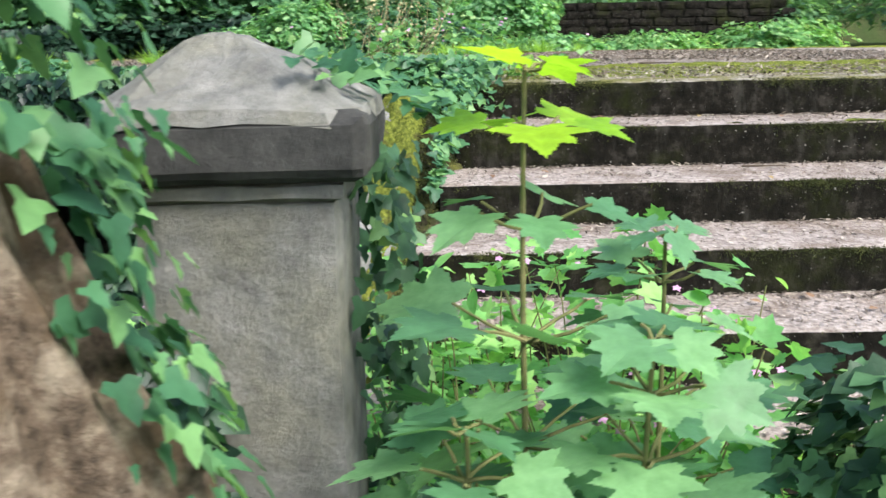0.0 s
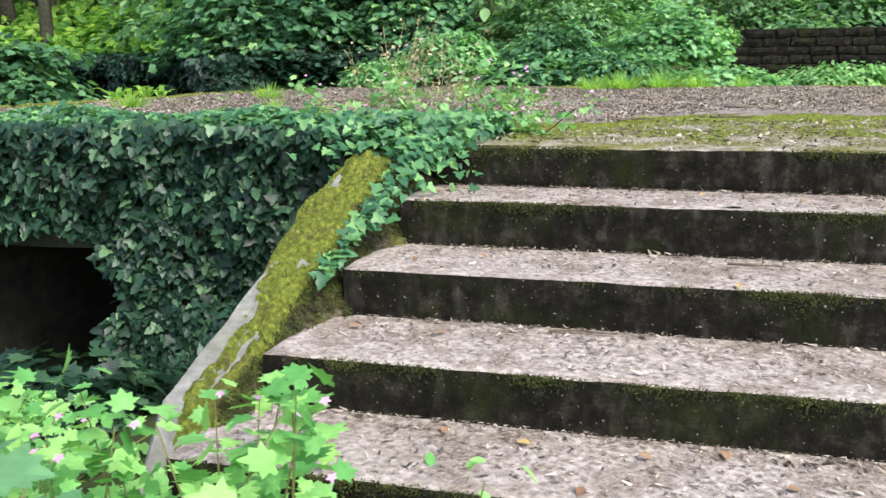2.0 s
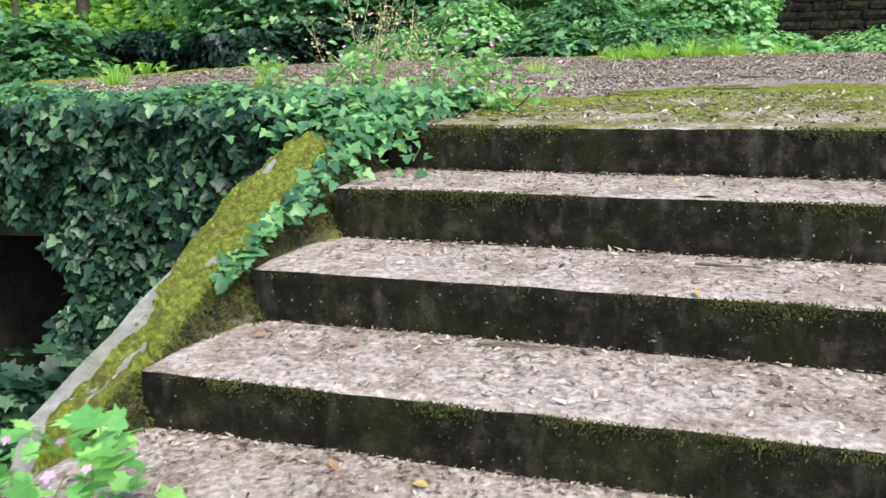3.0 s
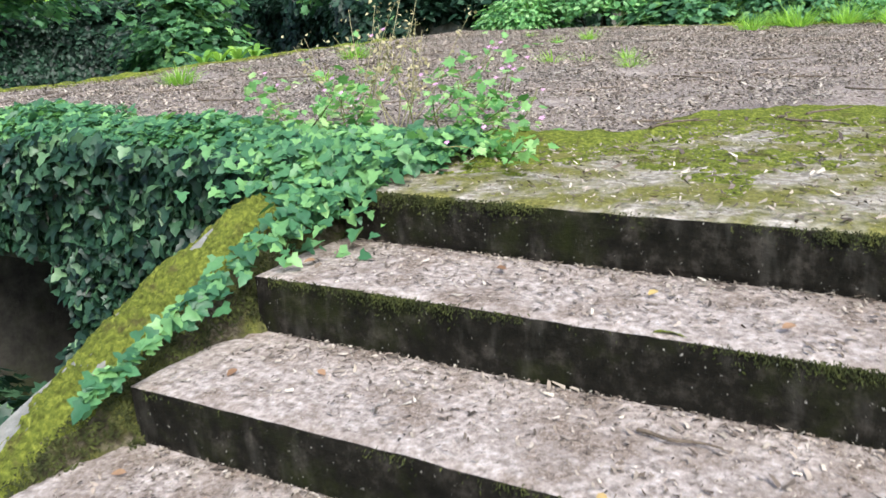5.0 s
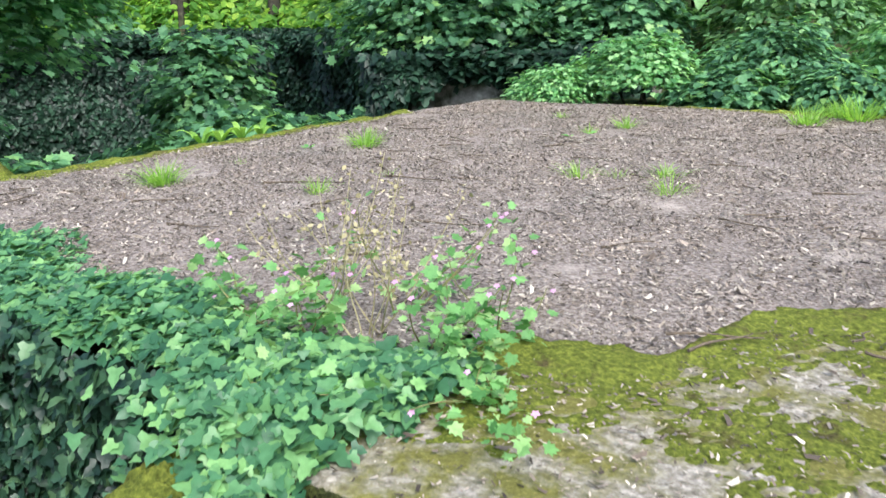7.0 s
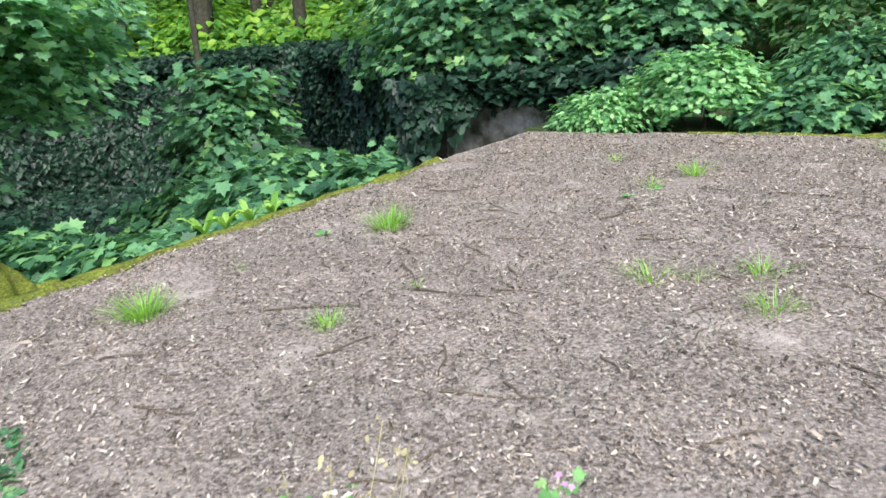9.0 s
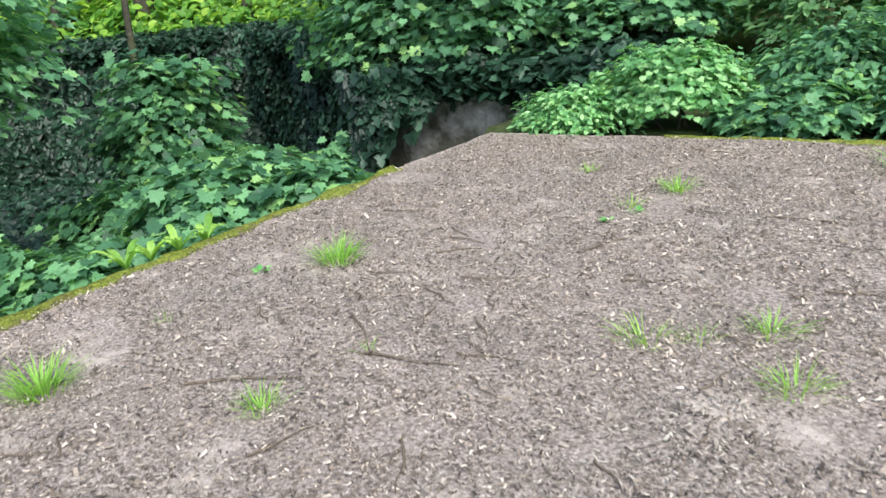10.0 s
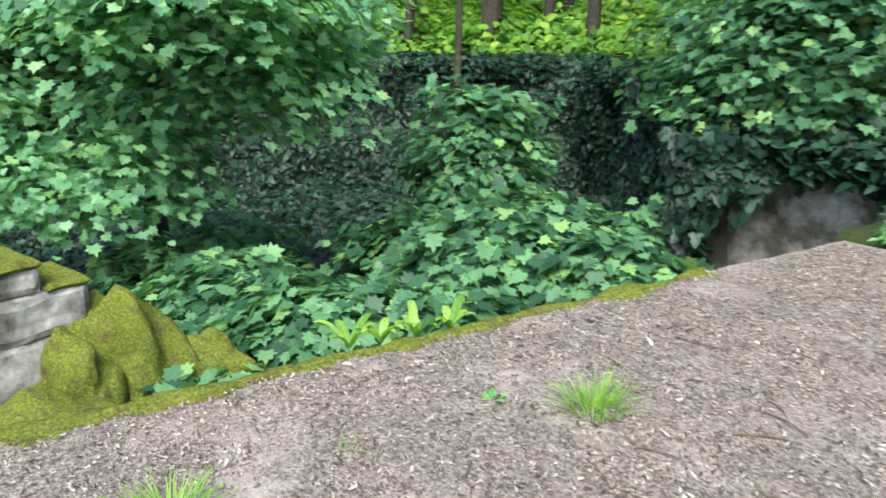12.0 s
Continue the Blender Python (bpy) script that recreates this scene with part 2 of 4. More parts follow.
def fan(half, centre, fold, serrate=0):
    """A leaf blade from the right half of its outline: a fan about a point on the midrib, folded and curled."""
    out = list(half) + [(-u, v) for u, v in half[-2:0:-1]]
    if serrate:
        fine = []
        for i, (a, b) in enumerate(zip(out, out[1:] + out[:1])):
            for k in range(serrate):
                s = k / serrate
                u, v = a[0] + (b[0] - a[0]) * s, a[1] + (b[1] - a[1]) * s
                g = 1.0 if k % 2 == 0 else 0.93
                fine.append((u * g, centre + (v - centre) * g))
        out = fine
    vs = [(0, centre, 0.0)] + [(u, v, fold * abs(u) - 0.18 * (v - centre) ** 2) for u, v in out]
    n = len(out)
    return np.array(vs), np.array([(0, 1 + i, 1 + (i + 1) % n) for i in range(n)])


OVAL = fan([(0, 0), (0.24, 0.22), (0.3, 0.5), (0.16, 0.82), (0, 1)], 0.45, 0.25)
IVY = fan([(0, 0), (0.28, -0.12), (0.52, 0.1), (0.27, 0.34), (0.3, 0.58), (0, 1)], 0.25, 0.2)
MAPLE = fan([(0, 0), (0.3, -0.12), (0.44, 0.02), (0.36, 0.14), (0.66, 0.36), (0.38, 0.42), (0.4, 0.68), (0.17, 0.66), (0, 1)], 0.2, 0.12)
BIGMAPLE = fan([(0, 0.02), (0.14, -0.1), (0.34, -0.14), (0.46, 0.0), (0.37, 0.12), (0.55, 0.2), (0.72, 0.42), (0.52, 0.44), (0.36, 0.46), (0.44, 0.6), (0.42, 0.74), (0.22, 0.68), (0.14, 0.84), (0, 1.02)], 0.2, 0.1, 4)
BLADE = (np.array([(-0.018, 0, 0), (0.018, 0, 0), (0.014, 0.5, 0.05), (-0.014, 0.5, 0.05), (0, 1, -0.1)]), np.array([(0, 1, 2), (0, 2, 3), (3, 2, 4)]))
CHIP = (np.array([(-0.2, 0, 0), (0.18, 0.1, 0.1), (0.22, 1.0, 0.0), (-0.14, 1.25, 0.12)]), np.array([(0, 1, 2), (0, 2, 3)]))


def unit(a):
    return a / np.maximum(np.linalg.norm(a, axis=1, keepdims=True), 1e-6)


def leaves(name, P, N, D, S, kind):
    """One mesh of many blades: at P, facing N, pointing along D, of length S."""
    tv, tf = kind
    N = unit(np.asarray(N, float))
    D = np.asarray(D, float)
    D = unit(D - N * (D * N).sum(1, keepdims=True))
    X = np.cross(D, N)
    S = np.asarray(S, float)[:, None, None]
    V = P[:, None, :] + S * (tv[None, :, 0:1] * X[:, None, :] + tv[None, :, 1:2] * D[:, None, :] + tv[None, :, 2:3] * N[:, None, :])
    k = len(tv)
    F = tf[None] + (np.arange(len(P)) * k)[:, None, None]
    return tri_mesh(name, V.reshape(-1, 3), F.reshape(-1, 3))


def wob(p, s, a):
    return a * noise.noise(Vector(p) * s)


def tube(path, radii, sides=8, rough=0.0):
    bm = bmesh.new()
    rings = []
    for i, (p, r) in enumerate(zip(path, radii)):
        p = Vector(p)
        d = (Vector(path[min(i + 1, len(path) - 1)]) - Vector(path[max(i - 1, 0)])).normalized()
        s = d.orthogonal().normalized() if abs(d.z) < 0.9 else d.cross(Vector((0, 1, 0))).normalized()
        q = d.cross(s)
        ring = []
        for k in range(sides):
            a = 2 * math.pi * k / sides
            o = s * math.cos(a) + q * math.sin(a)
            rr = r * (1 + rough * noise.noise(Vector((o.x * 2.2, o.y * 2.2, p.z * 2.5)) + p * 0.7))
            ring.append(bm.verts.new(p + o * rr))
        rings.append(ring)
    for a, b in zip(rings, rings[1:]):
        for k in range(sides):
            bm.faces.new((a[k], a[(k + 1) % sides], b[(k + 1) % sides], b[k]))
    bm.faces.new(rings[-1])
    bm.faces.new(rings[0][::-1])
    return bm


def bend(a, b, n, amount, seed):
    """A line from a to b with a natural wander."""
    r = np.random.default_rng(seed)
    a, b = np.array(a, float), np.array(b, float)
    ph = r.uniform(0, 6, 3)
    t = np.linspace(0, 1, n)[:, None]
    return a + (b - a) * t + amount * np.sin(t * np.array([[4.1, 5.3, 3.0]]) + ph) * t * (1.3 - t)


def block(x0, x1, y0, y1, z0, z1, cell, rough, edge=0.015, seed=0.0):
    """A worn block: subdivided, its edges rounded and its faces uneven."""
    nx, ny, nz = (max(2, int(round((b - a) / cell)) + 1) for a, b in ((x0, x1), (y0, y1), (z0, z1)))
    bm = bmesh.new()
    xs, ys, zs = np.linspace(x0, x1, nx), np.linspace(y0, y1, ny), np.linspace(z0, z1, nz)
    made = {}

    def vert(i, j, k):
        if (i, j, k) not in made:
            p = Vector((xs[i], ys[j], zs[k]))
            outer = [(i in (0, nx - 1)), (j in (0, ny - 1)), (k in (0, nz - 1))]
            if sum(outer) >= 2:
                c = Vector(((x0 + x1) / 2, (y0 + y1) / 2, (z0 + z1) / 2))
                for ax in range(3):
                    if outer[ax]:
                        w = edge * (0.5 + 0.9 * abs(noise.noise(p * 7 + Vector((seed, 3, ax)))))
                        p[ax] += math.copysign(w, c[ax] - p[ax])
            q = p * 4 + Vector((seed, 0, 0))
            p += Vector((noise.noise(q), noise.noise(q + Vector((9, 0, 0))), noise.noise(q + Vector((0, 9, 0))))) * rough
            made[i, j, k] = bm.verts.new(p)
        return made[i, j, k]
    for i in range(nx - 1):
        for j in range(ny - 1):
            for k, up in ((0, False), (nz - 1, True)):
                f = [vert(i, j, k), vert(i + 1, j, k), vert(i + 1, j + 1, k), vert(i, j + 1, k)]
                bm.faces.new(f if up else f[::-1])
    for i in range(nx - 1):
        for k in range(nz - 1):
            for j, up in ((0, True), (ny - 1, False)):
                f = [vert(i, j, k), vert(i + 1, j, k), vert(i + 1, j, k + 1), vert(i, j, k + 1)]
                bm.faces.new(f if up else f[::-1])
    for j in range(ny - 1):
        for k in range(nz - 1):
            for i, up in ((0, False), (nx - 1, True)):
                f = [vert(i, j, k), vert(i, j + 1, k), vert(i, j + 1, k + 1), vert(i, j, k + 1)]
                bm.faces.new(f if up else f[::-1])
    bm.normal_update()
    return bm


# ---- the ground: one sheet, sunk to the left of the terrace and rising into the woods ----
BANK = [(9.0, 22.0), (2.0, 18.6), (-2.2, 12.9), (-5.6, 12.9), (-8.5, 16.5), (-13.0, 18.6), (-17.2, 15.5), (-18.5, 9.0), (-19.0, -2.0)]


def bank_side(x, y):
    """Signed distance to the line of the old retaining wall: positive behind it."""
    best, side = 1e9, 1
    for (ax, ay), (bx, by) in zip(BANK, BANK[1:]):
        dx, dy = bx - ax, by - ay
        t = min(1, max(0, ((x - ax) * dx + (y - ay) * dy) / (dx * dx + dy * dy)))
        qx, qy = x - ax - t * dx, y - ay - t * dy
        d = math.hypot(qx, qy)
        if d < best - 1e-9:
            best, side = d, -1 if dx * qy - dy * qx > 0 else 1
    return best * side


def smooth(a, b, v):
    t = min(1, max(0, (v - a) / (b - a)))
    return t * t * (3 - 2 * t)


def ground_z(x, y):
    base = -1.1
    left = smooth(-0.7, -2.0, x) if y < 4.4 else smooth(-3.7, -4.3, x)
    gully = -1.5 - 0.9 * smooth(-4, -9, x)
    if y >= 4.4 and x > -3.7:
        base = -2.2 + 2.16 * smooth(10.6, 11.3, y)
    z = base + (gully - base) * left
    d = bank_side(x, y)
    if x < -3.0 or y > 11.0:
        top = 0.05 + 0.30 * min(26, max(0, d)) + 0.02 * max(0, min(d, 300) - 26)
        z = z + (top - z) * smooth(-0.25, 0.25, d)
    return z + wob((x, y, 0), 0.6, 0.09) * (0 if (-3.9 < x < 7 and 2 < y < 11.0) else 1)


def ground():
    xs = np.concatenate([[-900, -300, -120, -70, -50, -40, -33, -28, -25], np.arange(-23, 10, 0.3), [11, 13, 16, 20, 26, 34, 45, 70, 130, 300, 900]])
    ys = np.concatenate([[-900, -300, -100, -50, -30, -20, -13, -9], np.arange(-6, 27, 0.3), [28, 30, 33, 37, 42, 50, 70, 110, 200, 400, 900]])
    n = len(xs)
    vs = [(x, y, ground_z(x, y)) for y in ys for x in xs]
    fs = [(j * n + i, j * n + i + 1, (j + 1) * n + i + 1, (j + 1) * n + i) for j in range(len(ys) - 1) for i in range(n - 1)]
    me = bpy.data.meshes.new("ground")
    me.from_pydata(vs, [], fs)
    tagged(link_mesh("ground", me, M_GROUND, smooth=True), "damp woodland ground with earth and low green growth", "ground", kind="structure")


ground()

# ---- the terrace: litter-covered top, retaining walls, mossy edges ----
TX0, TX1, TY1 = -3.72, 6.6, 11.0


def left_edge(y):
    return -3.72 + 0.085 * (y - 5.6) + 0.05 * noise.noise((y * 1.1, 3, 0)) + 0.03 * noise.noise((y * 4.3, 5, 0))


def moss_line(x):
    y = 4.72 + 0.16 * smooth(0.0, 0.4, x) + 0.66 * smooth(0.72, 0.98, x) + 0.2 * smooth(1.0, 1.5, x)
    return y + 0.05 * noise.noise((x * 4, 1, 0)) + 0.04 * noise.noise((x * 11, 4, 0))


def terrace_top():
    """The soil sheet: from the mossy ledge to the far edge, slightly domed and uneven."""
    bm = bmesh.new()
    us = np.linspace(0, 1, 130)
    vs_ = np.linspace(0, 1, 110)
    grid = []
    for v in vs_:
        row = []
        for u in us:
            x = TX0 + (TX1 - TX0) * u
            y0 = moss_line(x) if x > 0.1 else 4.40
            y = y0 + (TY1 - 0.03 - y0) * v
            x = max(x, left_edge(y) + 0.03)
            lift = 0.02 * min(1, v * 14)
            z = 0.008 + lift + wob((x, y, 1), 0.9, 0.025) * min(1, v * 8) + wob((x, y, 4), 5, 0.006)
            row.append(bm.verts.new((x, y, z)))
        grid.append(row)
    for a, b in zip(grid, grid[1:]):
        for i in range(len(us) - 1):
            bm.faces.new((a[i], a[i + 1], b[i + 1], b[i]))
    tagged(part("terrace_floor", bm, M_SOIL, smooth=True), "bare terrace floor of brown soil and dry leaf litter", "floor", kind="structure")
    body = tagged(empty("wall_terrace"), "damp dark retaining wall below the terrace, with a low opening", "wall", kind="structure")
    for x0, x1, y0, y1, z0, z1 in ((TX0 + 0.02, -2.95, 4.32, TY1, -2.9, -0.03), (-1.62, TX1, 4.32, TY1, -2.9, -0.03), (-2.95, -1.62, 4.32, TY1, -0.53, -0.03), (-2.95, -1.62, 7.0, TY1, -2.9, -0.53)):
        bm = block(x0, x1, y0, y1, z0, z1, 0.6, 0.0, 0.0)
        for v in bm.verts:
            if v.co.x < TX0 + 0.1:
                v.co.x = left_edge(v.co.y) + 0.01
        part("wall_block", bm, M_WALL, body)
    bm = block(0.15, TX1, 3.83, 6.1, -0.19, 0.0, 0.05, 0.004, 0.012)
    # Upright ledge faces get the same black, riser shade included in the colour.
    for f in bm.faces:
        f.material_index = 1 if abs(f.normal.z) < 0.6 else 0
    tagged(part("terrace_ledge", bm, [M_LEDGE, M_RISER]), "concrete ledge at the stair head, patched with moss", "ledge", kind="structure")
    # moss lips along the soil, the left edge and the far edge
    for nm, pts, w, h in (("moss_border", [(left_edge(y) + 0.06, y) for y in np.arange(4.5, 9.6, 0.04)], 0.11, 0.035),
                          ("moss_border", [(x, 10.96) for x in np.arange(-1.6, 6.4, 0.06)], 0.07, 0.03)):
        bm = bmesh.new()
        rows_ = []
        for k, (x, y) in enumerate(pts):
            x2, y2 = pts[min(k + 1, len(pts) - 1)]
            x1, y1 = pts[max(k - 1, 0)]
            L = math.hypot(x2 - x1, y2 - y1)
            nx, ny = -(y2 - y1) / L, (x2 - x1) / L
            ww = w * max(0.05, 0.7 + 1.3 * noise.noise((x * 2.3, y * 2.3, 7)) + 0.6 * noise.noise((x * 11, y * 11, 2)))
            row = []
            for s in np.linspace(-1, 1, 9):
                z = h * max(0, 1 - s * s) * (0.9 + 0.8 * noise.noise((x * 6, y * 6, s * 2))) - 0.006 * (abs(s) == 1)
                row.append(bm.verts.new((x + nx * ww * s, y + ny * ww * s, z + 0.02)))
            rows_.append(row)
        for a, b in zip(rows_, rows_[1:]):
            for i in range(8):
                bm.faces.new((a[i], b[i], b[i + 1], a[i + 1]))
        tagged(part(nm, bm, M_MOSS, smooth=True), "soft ridge of bright yellow-green moss on the terrace edge", "moss", kind="stuff")


terrace_top()


def moss_mat(name, x0, x1, y0, y1, z, weight, cell=0.018):
    """Moss cushions that swell out of a flat surface where the growth is strong, and lie under it elsewhere."""
    xs, ys = np.arange(x0, x1, cell), np.arange(y0, y1, cell)
    n = len(xs)
    vs = []
    for y in ys:
        for x in xs:
            g = 0.55 * noise.noise((x * 3, y * 3, 2)) + 0.35 * noise.noise((x * 9, y * 9, 5)) + 0.3 * noise.noise((x * 26, y * 26, 8))
            a = g + weight(x, y)
            vs.append((x, y, z + max(-0.012, min(0.03, 0.035 * a)) + 0.004 * noise.noise((x * 60, y * 60, 1))))
    fs = [(j * n + i, j * n + i + 1, (j + 1) * n + i + 1, (j + 1) * n + i) for j in range(len(ys) - 1) for i in range(n - 1)]
    me = bpy.data.meshes.new(name)
    me.from_pydata(vs, [], fs)
    tagged(link_mesh(name, me, M_MOSS, smooth=True), "cushions of yellow-green moss on the concrete", "moss", kind="stuff")


moss_mat("ledge_moss", 0.2, 4.2, 3.9, 5.95, 0.0, lambda x, y: max(0.75 - 3.2 * abs(y - moss_line(x) + 0.1), 0.12 - 0.5 * smooth(4.75, 3.9, y) - 0.15 * smooth(1.0, 2.5, x)) - 3 * smooth(0.0, 0.08, y - moss_line(x)))
# ---- the stairs ----
NOSE = [(3.443, -0.162), (3.03, -0.33), (2.61, -0.487), (2.23, -0.64), (1.85, -0.80), (1.45, -0.96)]


def cheek_x(y):
    return np.interp(y, (1.4, 2.0, 2.61, 3.03, 3.43, 3.83, 4.4), (-0.26, -0.16, -0.02, 0.07, 0.14, 0.21, 0.4))


def cheek_outer(y):
    return np.interp(y, (2.2, 2.5, 2.7, 3.05, 3.36, 3.68, 4.4), (-0.31, -0.285, -0.265, -0.24, -0.235, -0.19, -0.15))


def stairs():
    top = empty("stairs", (0, 0, 0))
    tagged(top, "broad worn concrete stairs with algae-stained risers, blackened for shade", "stairs", kind="structure")
    back = 3.83
    for i, (y, z) in enumerate(NOSE):
        bm = block(cheek_x(y) - 0.03, TX1, y, back + 0.06, z - 0.25, z, 0.035, 0.002, 0.007, i * 7.0)
        for v in bm.verts:
            v.co.y += 0.007 * noise.noise((v.co.x * 0.8, i, 0))
        bm.normal_update()
        # Upright faces take the near-black colour that holds algae and riser shade.
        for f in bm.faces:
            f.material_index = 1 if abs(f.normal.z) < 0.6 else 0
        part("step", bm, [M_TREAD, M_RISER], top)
        back = y


stairs()
for k, (y, z) in enumerate([(3.83, 0.0)] + NOSE[:4]):
    moss_mat("nose_moss", cheek_x(y) + 0.05, 3.6, y + 0.02, y + (0.2 if k == 1 else 0.08), z - 0.003, lambda x, q: -0.42 + 0.25 * (k == 1) - 3.0 * (q - y) + 0.35 * noise.noise((x * 1.7, k * 3, 0)), 0.014)


def nose_fringe():
    """Short moss and algae tufts that hang over the nosings where it stays damp."""
    r = np.random.default_rng(44)
    Ps = []
    for k, (y, z) in enumerate([(3.83, 0.0)] + NOSE[:5]):
        n = 26000
        x = r.uniform(cheek_x(y) + 0.03, 4.5, n)
        d = r.gamma(1.3, 0.014, n)
        g = np.array([noise.noise((a * 1.3, k * 3.1, 0)) + 0.6 * noise.noise((a * 6, k * 2.3, 4)) for a in x])
        ok = (g - d * 7 + r.normal(size=n) * 0.3 > 0.12) & (d < 0.12)
        Ps.append(np.stack([x, np.full(n, y - 0.004), z - d + 0.004], 1)[ok])
    P = np.concatenate(Ps)
    n = len(P)
    me = leaves("nose_fringe", P, np.array([0, -1.0, 0.4]) + r.normal(size=(n, 3)) * 0.4, np.array([0, -0.3, -0.4]) + r.normal(size=(n, 3)) * 0.6, r.uniform(0.003, 0.008, n), CHIP)
    tagged(link_mesh("nose_fringe", me, M_DULLMOSS), "dull green moss tufts hanging over the stair nosings", "moss", kind="stuff")


nose_fringe()


def batter_moss():
    """Loose moss tufts down the earthy inner face of the stair wall."""
    r = np.random.default_rng(45)
    n = 16000
    y, s = r.uniform(2.3, 3.9, n), r.uniform(0, 1, n)
    xt = np.array([cheek_outer(a) for a in y]) + 0.18
    xb = np.maximum(cheek_x(y) + 0.015, xt + 0.02)
    g = np.array([noise.noise((a * 5, b * 3, 1)) for a, b in zip(y, s)])
    ok = g + 0.35 - 0.6 * s + r.normal(size=n) * 0.25 > 0.1
    zt = -0.06 - 0.42 * np.clip(3.72 - y, 0, 9) - 1.2 * np.clip(2.45 - y, 0, 1)
    P = np.stack([xt + (xb - xt) * s ** 0.8 + 0.008, y, zt + 0.004 - 0.17 * s + r.uniform(0, 0.012, n)], 1)[ok]
    m = len(P)
    me = leaves("batter_moss", P, np.array([0.7, -0.2, 0.8]) + r.normal(size=(m, 3)) * 0.5, r.normal(size=(m, 3)), r.uniform(0.005, 0.014, m), CHIP)
    tagged(link_mesh("batter_moss", me, M_DULLMOSS), "loose moss tufts on the stair wall's inner face", "moss", kind="stuff")


batter_moss()


def cheek_wall():
    """The sloping wall beside the stairs: a narrow stone top under moss, battered towards the treads."""
    top = tagged(empty("cheek_wall"), "sloping stone stair wall under a thick coat of moss", "wall")
    bm, bm2, bm3 = bmesh.new(), bmesh.new(), bmesh.new()
    ra, rb, rc = [], [], []
    for y in np.linspace(2.2, 4.3, 220):
        xo = cheek_outer(y) + 0.008 * noise.noise((y * 6, 3, 0))
        xt = xo + 0.18 + 0.02 * noise.noise((y * 3, 5, 0))
        xb = max(cheek_x(y) + 0.015, xt + 0.02)
        zt = -0.06 - 0.42 * max(0, 3.72 - y) + 0.01 * noise.noise((y * 5, 0, 0))
        if y < 2.45:
            zt -= 1.2 * (2.45 - y)
        prof = [(xt, -1.3), (xt, zt - 0.025), (xt - 0.02, zt), (xo + 0.02, zt + 0.01), (xo, zt - 0.03), (xo - 0.03, -1.5)]
        ra.append([bm.verts.new((x + 0.008 * noise.noise((x * 9, y * 9, z * 9)), y, z)) for x, z in prof])
        bare = smooth(3.15, 2.8, y)
        s0, s1 = xt + 0.02, xo + 0.06 * bare - 0.012 * (1 - bare) + 0.03 * noise.noise((y * 6, 8, 0))
        row = []
        for s in np.linspace(0, 1, 34):
            x = s0 + (s1 - s0) * s
            grow = 0.75 + 0.9 * noise.noise((s * 3, y * 7, 2)) + 0.5 * noise.noise((s * 8, y * 20, 4)) - 0.35 * bare
            hh = 0.045 * math.sin(math.pi * s) ** 0.6 * grow + 0.014 * noise.noise((s * 13, y * 55, 6)) + 0.008 * noise.noise((s * 26, y * 110, 1))
            row.append(bm2.verts.new((x, y, zt + hh - 0.003 - (0.05 if s == 0 else 0))))
        rb.append(row)
        row = []
        for s in np.linspace(0, 1, 12):
            w = 0.018 * noise.noise((s * 4, y * 9, 3)) + 0.01 * noise.noise((s * 11, y * 28, 7))
            row.append(bm3.verts.new((xt - 0.01 + (xb - xt + 0.01) * s ** 0.8 + w, y, zt - 0.005 - 0.17 * s + w)))
        row.append(bm3.verts.new((xb, y, -1.3)))
        rc.append(row)
    for rows_, b in ((ra, bm), (rb, bm2), (rc, bm3)):
        for p, q in zip(rows_, rows_[1:]):
            for i in range(len(p) - 1):
                b.faces.new((p[i], p[i + 1], q[i + 1], q[i]))
    bm.faces.new(ra[0][::-1])
    bm.faces.new(ra[-1])
    part("wall_body", bm, M_STONE, top)
    part("moss_coat", bm2, M_MOSS, top, "bright yellow-green moss", smooth=True)
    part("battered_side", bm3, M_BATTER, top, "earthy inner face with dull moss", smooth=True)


cheek_wall()


# ---- growth ----
def crown_points(centre, radii, clusters, per, spread, seed, low=-0.3, inner=0.5):
    """Leaf places, faces and tips for a crown: layered sprays set through an uneven ellipsoid."""
    r = np.random.default_rng(seed)
    d = unit(r.normal(size=(clusters * 3, 3)))
    d = d[d[:, 2] > low][:clusters]
    rad = r.uniform(inner, 1.0, (len(d), 1)) * (1 + 0.22 * np.sin(d[:, :1] * 5 + seed) * np.cos(d[:, 1:2] * 4 + seed))
    c = np.array(centre) + d * rad * np.array(radii)
    out = unit(d * np.array([[1, 1, 0.35]]) + r.normal(size=d.shape) * 0.25)
    n = len(c)
    a = r.uniform(0, 2 * np.pi, (n, per))
    q = np.sqrt(r.uniform(0, 1, (n, per))) * spread
    flat = np.stack([np.cos(a) * q, np.sin(a) * q, r.normal(size=(n, per)) * spread * 0.16], 2)
    drop = (flat * out[:, None, :]).sum(2, keepdims=True)
    P = c[:, None, :] + flat
    P[:, :, 2:3] -= 0.35 * drop + 0.1 * q[:, :, None]
    N = np.array([0, 0, 1.0]) + 0.55 * out[:, None, :] + r.normal(size=P.shape) * 0.3
    D = flat * 0.8 + out[:, None, :] * spread * 0.8 + r.normal(size=P.shape) * spread * 0.3
    D[:, :, 2] -= 0.3 * spread
    return P.reshape(-1, 3), N.reshape(-1, 3), D.reshape(-1, 3)


